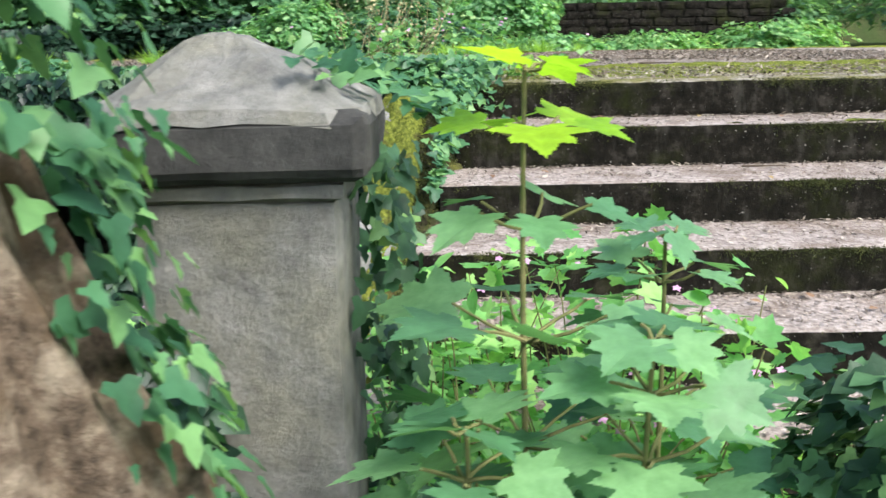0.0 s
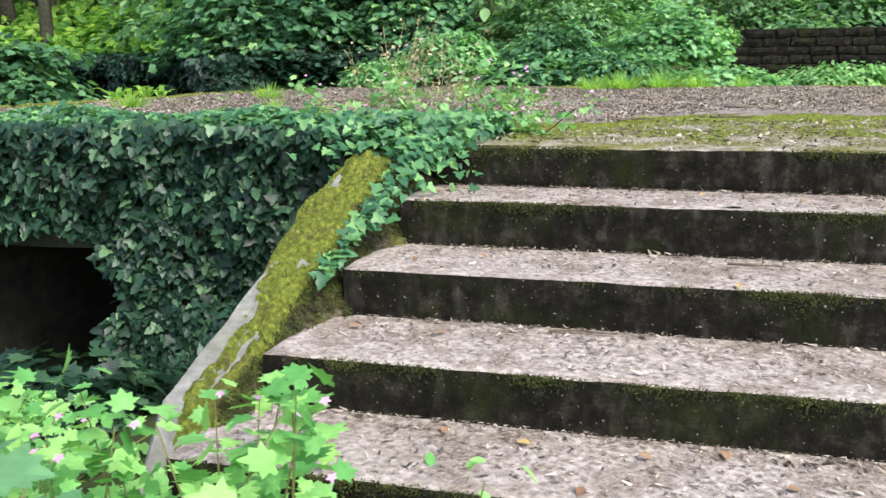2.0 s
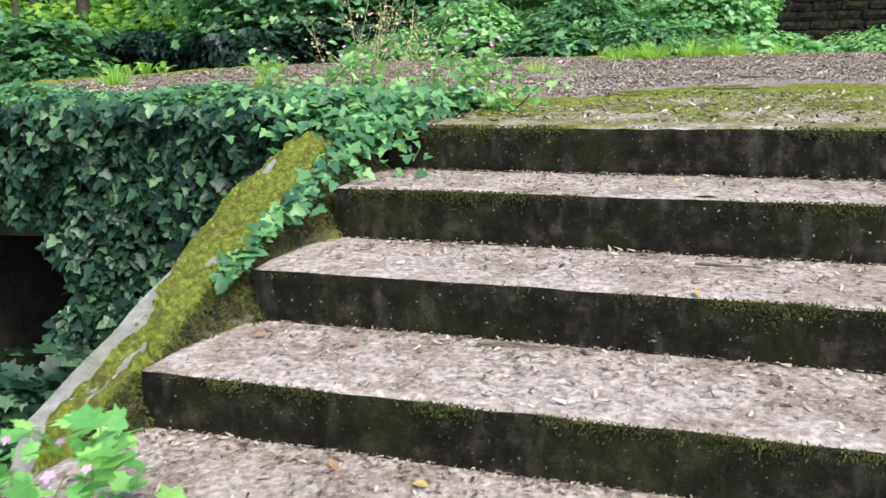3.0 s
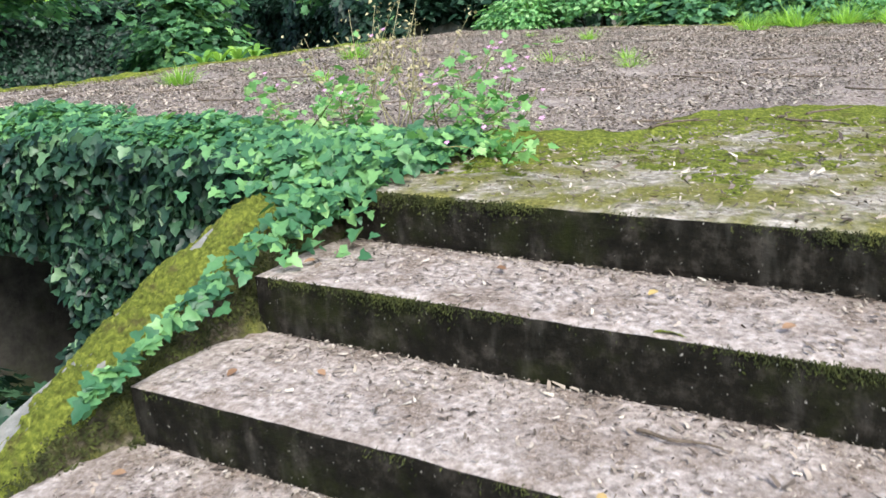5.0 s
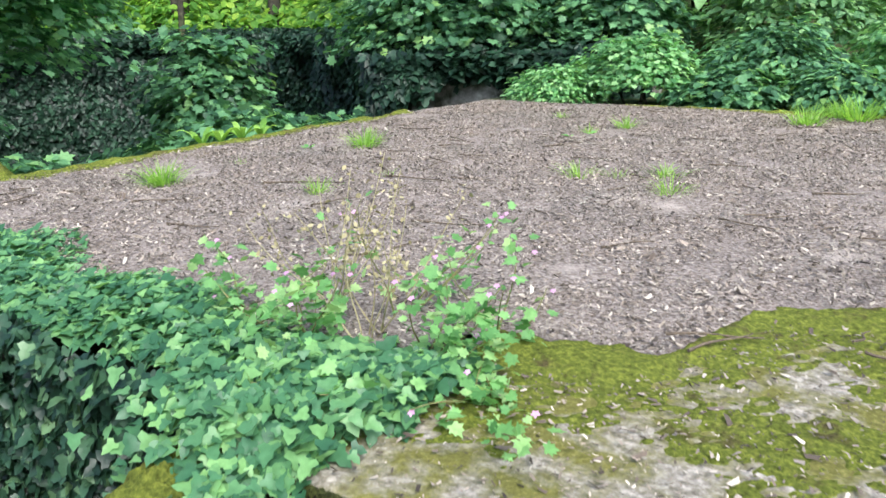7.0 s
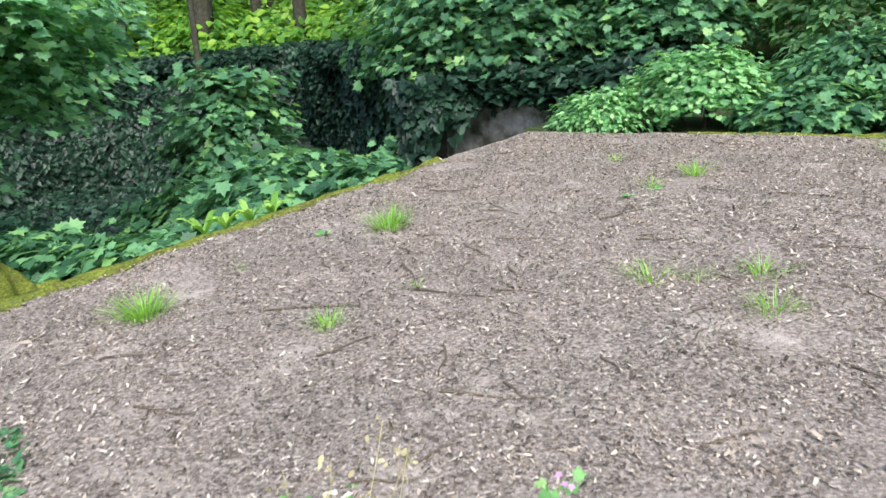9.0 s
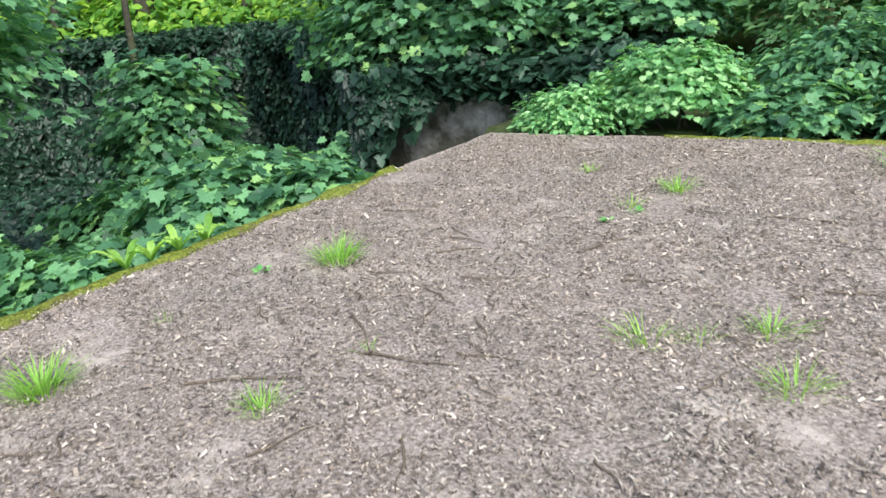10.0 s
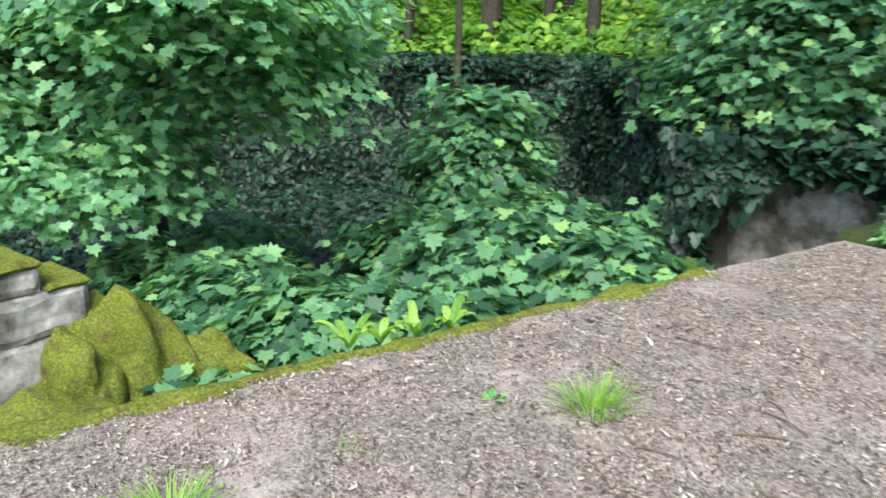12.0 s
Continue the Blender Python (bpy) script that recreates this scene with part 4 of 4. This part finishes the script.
def rocks():
    r = random.Random(9)
    for k, (x, y, z, sx, sy, sz) in enumerate([(-5.7, 6.28, -0.85, 0.40, 0.24, 0.5), (-5.85, 6.68, -0.85, 0.42, 0.3, 0.68), (-5.8, 7.15, -1.1, 0.42, 0.36, 0.55), (-5.2, 5.85, -0.95, 0.5, 0.5, 0.42), (-5.9, 7.6, -1.45, 0.45, 0.4, 0.5)]):
        bm = bmesh.new()
        bmesh.ops.create_icosphere(bm, subdivisions=5, radius=1)
        for v in bm.verts:
            p = v.co.copy()
            f = 1 + 0.4 * noise.noise(p * 1.5 + Vector((k * 5, 0, 0))) + 0.1 * noise.noise(p * 3.0 + Vector((k, 7, 0))) + 0.035 * noise.noise(p * 9) + 0.02 * noise.noise(p * 21)
            v.co = Vector((p.x * sx, p.y * sy, p.z * sz)) * f
        ob = part("mossy_rock", bm, M_MOSS, smooth=True)
        ob.matrix_basis = pose(x, y, z, r.uniform(-12, 12), r.uniform(-12, 12), r.uniform(0, 90))
        tagged(ob, "rough boulder covered in yellow-green moss at the terrace edge", "rock", "mossy boulders")
    top = tagged(empty("broken_pier", (-5.95, 6.07, -2.15), 14), "broken grey concrete pier with moss on its steps", "pier")
    part("pier_base", block(-0.25, 0.18, -0.35, 0.14, 0, 1.78, 0.06, 0.03, 0.03), M_GREY, top)
    part("pier_block", block(-0.28, 0.2, -0.38, 0.36, 1.775, 2.1, 0.06, 0.035, 0.03, 3), M_GREY, top)
    part("pier_top", block(-0.28, 0.2, -0.40, 0.06, 2.075, 2.27, 0.06, 0.03, 0.03, 5), M_GREY, top)
    part("moss_cap", block(-0.3, 0.22, -0.42, 0.075, 2.25, 2.31, 0.03, 0.022, 0.02, 7), M_MOSS, top, "moss")
    part("moss_cap", block(-0.3, 0.22, 0.075, 0.375, 2.08, 2.14, 0.03, 0.022, 0.02, 8), M_MOSS, top, "moss")


rocks()

# ---- bushes in the hollow and behind the terrace ----
SYC = "sycamore bush with layered broad green leaves in the hollow"
for k, (x, y, z, rx, ry, rz, n) in enumerate([(-6.0, 8.3, -1.1, 1.0, 0.9, 0.65, 130), (-7.4, 8.0, -1.15, 1.1, 1.0, 0.6, 130), (-6.0, 9.9, -0.75, 0.9, 0.8, 0.75, 120), (-6.6, 11.2, -0.9, 0.9, 0.8, 0.65, 100),
                                              (-8.0, 10.4, -1.2, 0.8, 0.8, 0.6, 80), (-5.2, 7.0, -1.15, 0.6, 0.6, 0.5, 80), (-4.9, 8.8, -0.85, 0.6, 0.6, 0.5, 80), (-8.8, 8.0, -1.3, 1.1, 1.0, 0.6, 110), (-5.0, 10.4, -0.65, 0.6, 0.6, 0.45, 70), (-9.5, 6.2, -1.5, 1.2, 1.2, 0.6, 90), (-11.5, 9.5, -1.7, 1.3, 1.2, 0.6, 80), (-10.5, 13.0, -1.8, 1.3, 1.2, 0.6, 80), (-7.6, 6.4, -1.35, 0.9, 0.8, 0.6, 100), (-6.1, 12.2, -1.0, 0.6, 0.5, 0.6, 80)]):
    bush("sycamore_bush", (x, y, -2.4), (x, y, z), (rx, ry, rz), int(n * 1.25), 13, 0.2, 0.15, MAPLE, M_SYC, 100 + k, SYC, "bush", "sycamore bushes in the hollow", 4)


def hollow_growth():
    """Trailing ivy over the floor of the hollow, its shade put into the colour."""
    r = np.random.default_rng(93)
    n = 42000
    x, y = r.uniform(-18, -3.9, n), r.uniform(4.6, 17.5, n)
    keep = np.array([bank_side(a, b) < -0.1 for a, b in zip(x, y)])
    x, y = x[keep], y[keep]
    n = len(x)
    z = np.array([ground_z(a, b) + 0.22 * (1 + noise.noise((a * 0.9, b * 0.9, 5))) for a, b in zip(x, y)]) + r.uniform(-0.12, 0.06, n)
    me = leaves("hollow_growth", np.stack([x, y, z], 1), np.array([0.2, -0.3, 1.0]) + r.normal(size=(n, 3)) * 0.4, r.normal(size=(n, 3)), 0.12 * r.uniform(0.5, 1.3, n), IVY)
    tagged(link_mesh("hollow_growth", me, M_SHADEIVY), "trailing ivy covering the floor of the hollow, darkened for shade", "undergrowth", kind="stuff")


hollow_growth()


def tree(base, height, girth, crown, seed, label, material=M_WOODS, size=0.16, clusters=260, per=14, spread=0.45, kind=MAPLE, lean=(0, 0), boughs=5, bark=M_BARK, name="woodland_tree", group="woodland trees"):
    top = tagged(empty(name, base), label, "tree", group)
    tip = (lean[0], lean[1], height)
    line = bend((0, 0, -0.3), tip, 12, girth * 1.2, seed)
    part("trunk", tube(line, np.linspace(girth, girth * 0.4, 12), 12, 0.25), bark, top, smooth=True)
    r = np.random.default_rng(seed)
    for cx, cy, cz, rx, ry, rz, share in crown:
        P, N, D = crown_points((cx, cy, cz), (rx, ry, rz), int(clusters * share), per, spread, seed + int(cz * 10) + int(cx * 7), -0.75, 0.35)
        link_mesh("crown", leaves("crown", P, N, D, size * r.uniform(0.6, 1.2, len(P)), kind), material, top)
        s = line[min(11, 3 + int(r.integers(0, 6)))]
        part("bough", tube(bend(s, (cx, cy, cz), 8, 0.2, seed), np.linspace(girth * 0.4, girth * 0.1, 8), 7), bark, top)
    return top


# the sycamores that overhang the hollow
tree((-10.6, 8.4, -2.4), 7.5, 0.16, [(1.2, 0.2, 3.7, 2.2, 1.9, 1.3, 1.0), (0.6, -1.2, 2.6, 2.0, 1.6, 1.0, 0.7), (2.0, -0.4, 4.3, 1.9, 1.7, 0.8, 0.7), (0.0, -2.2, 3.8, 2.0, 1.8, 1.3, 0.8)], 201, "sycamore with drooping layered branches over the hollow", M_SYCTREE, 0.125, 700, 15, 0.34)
tree((-6.4, 15.0, -0.4), 7.0, 0.15, [(1.4, -1.0, 2.0, 2.4, 1.6, 1.1, 1.0), (0.2, 0.3, 3.6, 2.0, 1.6, 1.2, 0.7), (3.2, -0.6, 2.6, 1.8, 1.6, 1.3, 0.8), (1.2, -1.7, 1.2, 2.2, 0.8, 0.6, 0.7)], 202, "sycamore with drooping layered branches over the grey wall", M_SYC, 0.13, 420, 14, 0.36)
tree((-9.2, 12.0, -2.4), 5.0, 0.08, [(0.6, -0.2, 2.4, 0.9, 0.9, 0.9, 0.5), (0.8, -0.5, 1.7, 1.0, 0.9, 0.7, 0.5)], 203, "young sycamore rising from the hollow", M_SYC, 0.15, 260, 13, 0.3)
# bright leafy shrubs along the terrace's far edge
for k, (x, y, z, rx, ry, rz, n, mt, s) in enumerate([(-2.55, 11.35, 0.12, 0.55, 0.35, 0.28, 130, M_SHRUB, 0.09), (-1.7, 11.6, 0.3, 0.7, 0.45, 0.45, 190, M_SHRUB, 0.085), (-0.4, 12.2, 0.3, 0.8, 0.6, 0.5, 170, M_SYC, 0.13),
                                                     (1.1, 13.0, 0.45, 0.9, 0.7, 0.6, 190, M_SHRUB, 0.1), (-0.6, 14.2, 0.7, 1.4, 1.0, 0.9, 190, M_WOODS, 0.15), (-2.8, 13.8, 0.8, 1.2, 0.8, 0.7, 140, M_SYC, 0.15),
                                                     (3.4, 13.2, 0.05, 1.0, 0.5, 0.25, 110, M_PALE, 0.1), (5.4, 13.5, 0.1, 1.2, 0.6, 0.35, 120, M_PALE, 0.1), (0.5, 15.4, 0.8, 0.9, 0.9, 1.0, 190, M_SHRUB, 0.13), (-0.7, 11.5, 0.12, 0.6, 0.35, 0.28, 120, M_SYC, 0.12), (0.4, 11.6, 0.14, 0.7, 0.4, 0.3, 130, M_SYC, 0.12), (1.7, 11.8, 0.05, 0.8, 0.4, 0.2, 120, M_SHRUB, 0.09)]):
    bush("leafy_shrub", (x, y, -0.1), (x, y, z), (rx, ry, rz), int(n * 1.7), 13, 0.16, s * 0.78, MAPLE if k % 2 else OVAL, mt, 300 + k, "leafy green shrub along the terrace's far edge", "bush", "shrubs behind the terrace", 3)
# the woods on the slope
wr = random.Random(12)
for k in range(36):
    for _ in range(60):
        x, y = wr.uniform(-34, 16), wr.uniform(12, 40)
        d = bank_side(x, y)
        if d > 2.0 and not (0 < x < 8 and y < 20):
            break
    far = d > 9
    h = wr.uniform(8, 12)
    low = wr.uniform(5.0, 6.5) if x < -8 else wr.uniform(2.2, 5.0)
    cr = [(wr.uniform(-1, 1), wr.uniform(-1, 1), low, 2.6, 2.6, 1.3, 0.7), (wr.uniform(-1, 1), wr.uniform(-1, 1), low + 2.6, 3.0, 3.0, 1.9, 1.0)]
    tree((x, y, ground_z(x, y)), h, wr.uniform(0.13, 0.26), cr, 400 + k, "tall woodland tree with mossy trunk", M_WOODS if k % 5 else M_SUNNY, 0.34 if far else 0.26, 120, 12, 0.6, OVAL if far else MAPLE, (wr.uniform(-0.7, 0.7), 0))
for k in range(60):
    for _ in range(60):
        x, y = wr.uniform(-36, 18), wr.uniform(10, 38)
        d = bank_side(x, y)
        if 0.9 < d < 24:
            break
    z = ground_z(x, y)
    s = wr.uniform(0.8, 1.6)
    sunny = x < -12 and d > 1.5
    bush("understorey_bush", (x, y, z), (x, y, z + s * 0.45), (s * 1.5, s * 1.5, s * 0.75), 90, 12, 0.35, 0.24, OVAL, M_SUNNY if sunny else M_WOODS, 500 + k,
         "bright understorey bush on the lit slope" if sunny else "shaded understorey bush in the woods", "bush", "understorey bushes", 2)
for k, (x, y, s) in enumerate([(2.6, 20.2, 1.2), (4.6, 20.6, 1.4), (6.6, 20.8, 1.3), (8.6, 20.5, 1.3), (0.4, 20.0, 1.3), (3.6, 19.0, 0.8), (7.5, 18.2, 0.7), (10.0, 17.5, 1.3), (11.5, 20.0, 1.5), (9.3, 15.0, 1.0), (13.5, 18.0, 1.6)]):
    bush("understorey_bush", (x, y, ground_z(x, y)), (x, y, ground_z(x, y) + s * 0.7), (s * 1.2, s, s * 0.9), 170, 13, 0.3, 0.17, OVAL, M_WOODS, 800 + k, "shaded understorey bush behind the ruined wall", "bush", "understorey bushes", 2)
for k, (x, y, g, lean) in enumerate([(-16.14, 18.1, 0.27, 0.0), (-17.31, 16.48, 0.12, 0.5), (-14.19, 19.51, 0.17, -0.1), (-19.4, 15.93, 0.2, 0.9), (-9.01, 20.93, 0.25, 0.0)]):
    tree((x, y, ground_z(x, y)), 9, g, [(lean * 2, 0, 7.8, 3, 3, 1.6, 1)], 700 + k, "tall bare-stemmed mossy tree above the ivy wall", M_WOODS, 0.3, 120, 12, 0.6, OVAL, (lean * 2, lean))
tagged(part("fallen_log", tube(bend((-18.77, 17.0, 1.0), (-17.93, 21.39, 2.0), 9, 0.3, 2), np.linspace(0.13, 0.07, 9), 8), M_GREY), "pale fallen trunk lying across the wooded slope", "log")


def slope_growth():
    r = np.random.default_rng(91)
    x, y = r.uniform(-34, -4, 90000), r.uniform(8, 36, 90000)
    keep = [(a, b, ground_z(a, b)) for a, b in zip(x, y) if 0.5 < bank_side(a, b) < 14 and noise.noise((a * 0.35, b * 0.35, 3)) > -0.4]
    P = np.array(keep) + np.stack([np.zeros(len(keep)), np.zeros(len(keep)), r.uniform(0.02, 0.6, len(keep))], 1)
    n = len(P)
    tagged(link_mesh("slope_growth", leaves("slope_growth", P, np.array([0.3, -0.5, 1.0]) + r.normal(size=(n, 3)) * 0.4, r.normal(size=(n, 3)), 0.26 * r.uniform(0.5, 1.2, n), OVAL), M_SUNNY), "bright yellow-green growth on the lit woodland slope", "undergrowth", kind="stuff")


slope_growth()
# ---- fern, litter, twigs, fallen leaves ----
def fern(at, seed):
    top = tagged(empty("fern", at), "bright hart's-tongue fern on the terrace edge", "fern")
    r = np.random.default_rng(seed)
    for k in range(8):
        a = r.uniform(0, 6.28)
        L = r.uniform(0.1, 0.22)
        line = np.array([[math.cos(a) * L * 0.9 * t, math.sin(a) * L * 0.9 * t, 0.65 * L * math.sin(t * 1.9)] for t in np.linspace(0, 1, 8)])
        bm = bmesh.new()
        s = np.array([-math.sin(a), math.cos(a), 0])
        rw = []
        for t, p in zip(np.linspace(0, 1, 8), line):
            w = 0.024 * math.sin(math.pi * min(0.98, t * 0.9 + 0.08)) ** 0.6
            rw.append([bm.verts.new(p - s * w), bm.verts.new(p + np.array([0, 0, -0.005])), bm.verts.new(p + s * w)])
        for p, q in zip(rw, rw[1:]):
            for i in range(2):
                bm.faces.new((p[i], p[i + 1], q[i + 1], q[i]))
        part("frond", bm, M_GRASS, top)


for k, (x, y) in enumerate([(-3.6, 7.55), (-3.64, 7.36), (-3.68, 7.2), (-3.58, 7.75)]):
    fern((x, y, 0.01), 5 + k)


def litter():
    r = np.random.default_rng(21)
    n = 260000
    x = r.uniform(-3.6, 4.0, n)
    y = 4.5 + r.uniform(0, 1, n) ** 0.9 * 6.4
    lim = np.array([moss_line(a) if a > 0.1 else 4.45 for a in x])
    bare = np.array([noise.noise((a * 2.4, b * 2.4, 9)) for a, b in zip(x, y)])
    ok = (y > lim) & (x > np.array([left_edge(b) for b in y]) + 0.07) & (r.uniform(0, 1, n) > np.clip(bare * 4.5 - 1.3, 0, 0.75))
    P = np.stack([x, y, 0.034 + np.array([wob((a, b, 1), 0.9, 0.025) for a, b in zip(x, y)]) + r.uniform(0, 0.008, n)], 1)[ok]
    m = len(P)
    N = np.array([0, 0, 1.0]) + r.normal(size=(m, 3)) * 0.3
    tagged(link_mesh("leaf_litter", leaves("leaf_litter", P, N, r.normal(size=(m, 3)), r.gamma(2.0, 0.0036, m) + 0.005, CHIP), M_LITTER), "dry brown leaf litter and chips strewn over the terrace", "litter", kind="stuff")
    n = 34000
    k = r.integers(0, 6, n)
    ny = np.array([3.83] + [a for a, _ in NOSE])
    nz = np.array([b for _, b in NOSE])
    u = r.uniform(0.02, 1, n) ** 1.9
    y = ny[k] - u * (ny[k] - ny[k + 1] - 0.03)
    x = r.uniform(-0.4, 4.2, n)
    ok = x > cheek_x(y) + 0.03
    P = np.stack([x, y, nz[k] + 0.006], 1)[ok]
    m = len(P)
    tagged(link_mesh("step_litter", leaves("step_litter", P, np.array([0, 0, 1.0]) + r.normal(size=(m, 3)) * 0.25, r.normal(size=(m, 3)), r.gamma(1.7, 0.0036, m) + 0.003, CHIP), M_LITTER), "dry leaf crumbs scattered on the stair treads", "litter", kind="stuff")
    n = 9000
    x, y = r.uniform(0.3, 4, n), r.uniform(3.85, 5.4, n)
    tagged(link_mesh("ledge_litter", leaves("ledge_litter", np.stack([x, y, np.full(n, 0.012)], 1), np.array([0, 0, 1.0]) + r.normal(size=(n, 3)) * 0.3, r.normal(size=(n, 3)), r.gamma(1.6, 0.0045, n) + 0.004, CHIP), M_LITTER), "dry leaf crumbs on the mossy ledge", "litter", kind="stuff")
    for x, y, z, s in [(1.27, 3.06, -0.324, 0.045), (0.40, 2.88, -0.48, 0.045), (1.23, 2.52, -0.634, 0.055), (1.197, 3.68, -0.15, 0.045), (0.236, 3.58, -0.15, 0.05), (0.75, 3.7, -0.15, 0.045),
                       (1.05, 2.48, -0.634, 0.05), (0.75, 2.5, -0.634, 0.05), (0.5, 2.55, -0.634, 0.05), (1.5, 3.55, -0.15, 0.05), (0.25, 3.2, -0.324, 0.05), (0.45, 3.28, -0.324, 0.045), (0.9, 2.3, -0.634, 0.05), (1.35, 2.4, -0.634, 0.045), (0.15, 2.9, -0.481, 0.05)]:
        ob = link_mesh("fallen_leaf", leaves("fallen_leaf", np.zeros((1, 3)), np.array([[0.1, -0.15, 1.0]]), r.normal(size=(1, 3)), [s * 0.75], OVAL), M_FALLEN)
        ob.location = (x, y, z + 0.006)
        tagged(ob, "dry fallen leaf lying on the stair tread", "leaf", "fallen leaves")
    for k, (x, y, a, L) in enumerate([(-1.35, 6.75, 5, 0.45), (-1.9, 6.35, 30, 0.5), (-0.95, 6.65, -35, 0.22), (-2.0, 7.3, -15, 0.3), (-1.5, 7.7, 10, 0.25), (-1.1, 8.3, 60, 0.35), (-0.7, 7.9, 20, 0.3),
                                      (-1.9, 8.2, -10, 0.25), (0.85, 5.1, 25, 0.3), (-0.6, 5.9, 15, 0.4), (-1.7, 5.3, 12, 0.3), (-2.3, 6.9, -40, 0.25), (-1.7, 6.9, -42, 0.5), (-1.2, 7.1, -50, 0.3), (-2.6, 8.6, 15, 0.3),
                                      (0.2, 8.0, 5, 0.3), (0.6, 6.6, -20, 0.3), (0.9, 7.4, 30, 0.3), (-0.2, 9.0, -5, 0.35), (0.83, 2.98, 8, 0.2), (1.35, 3.3, -5, 0.18)] + [(r.uniform(-3.3, 2.2), r.uniform(5.0, 10.6), r.uniform(-90, 90), r.uniform(0.07, 0.28)) for _ in range(90)]):
        z = 0.03 + wob((x, y, 1), 0.9, 0.025) if y > 4 else (-0.483 if y < 3.0 else -0.326)
        line = bend((-L / 2, 0, 0), (L / 2, 0, 0.004), 8, 0.035, k)
        ob = part("twig", tube(line * np.array([1, 1, 0.2]), np.linspace(0.004 + 0.007 * L, 0.0025, 8), 6), M_TWIG)
        ob.matrix_basis = pose(x, y, z + 0.008, 0, 0, a)
        tagged(ob, "dead brown twig lying on the ground", "twig", "scattered twigs")


litter()
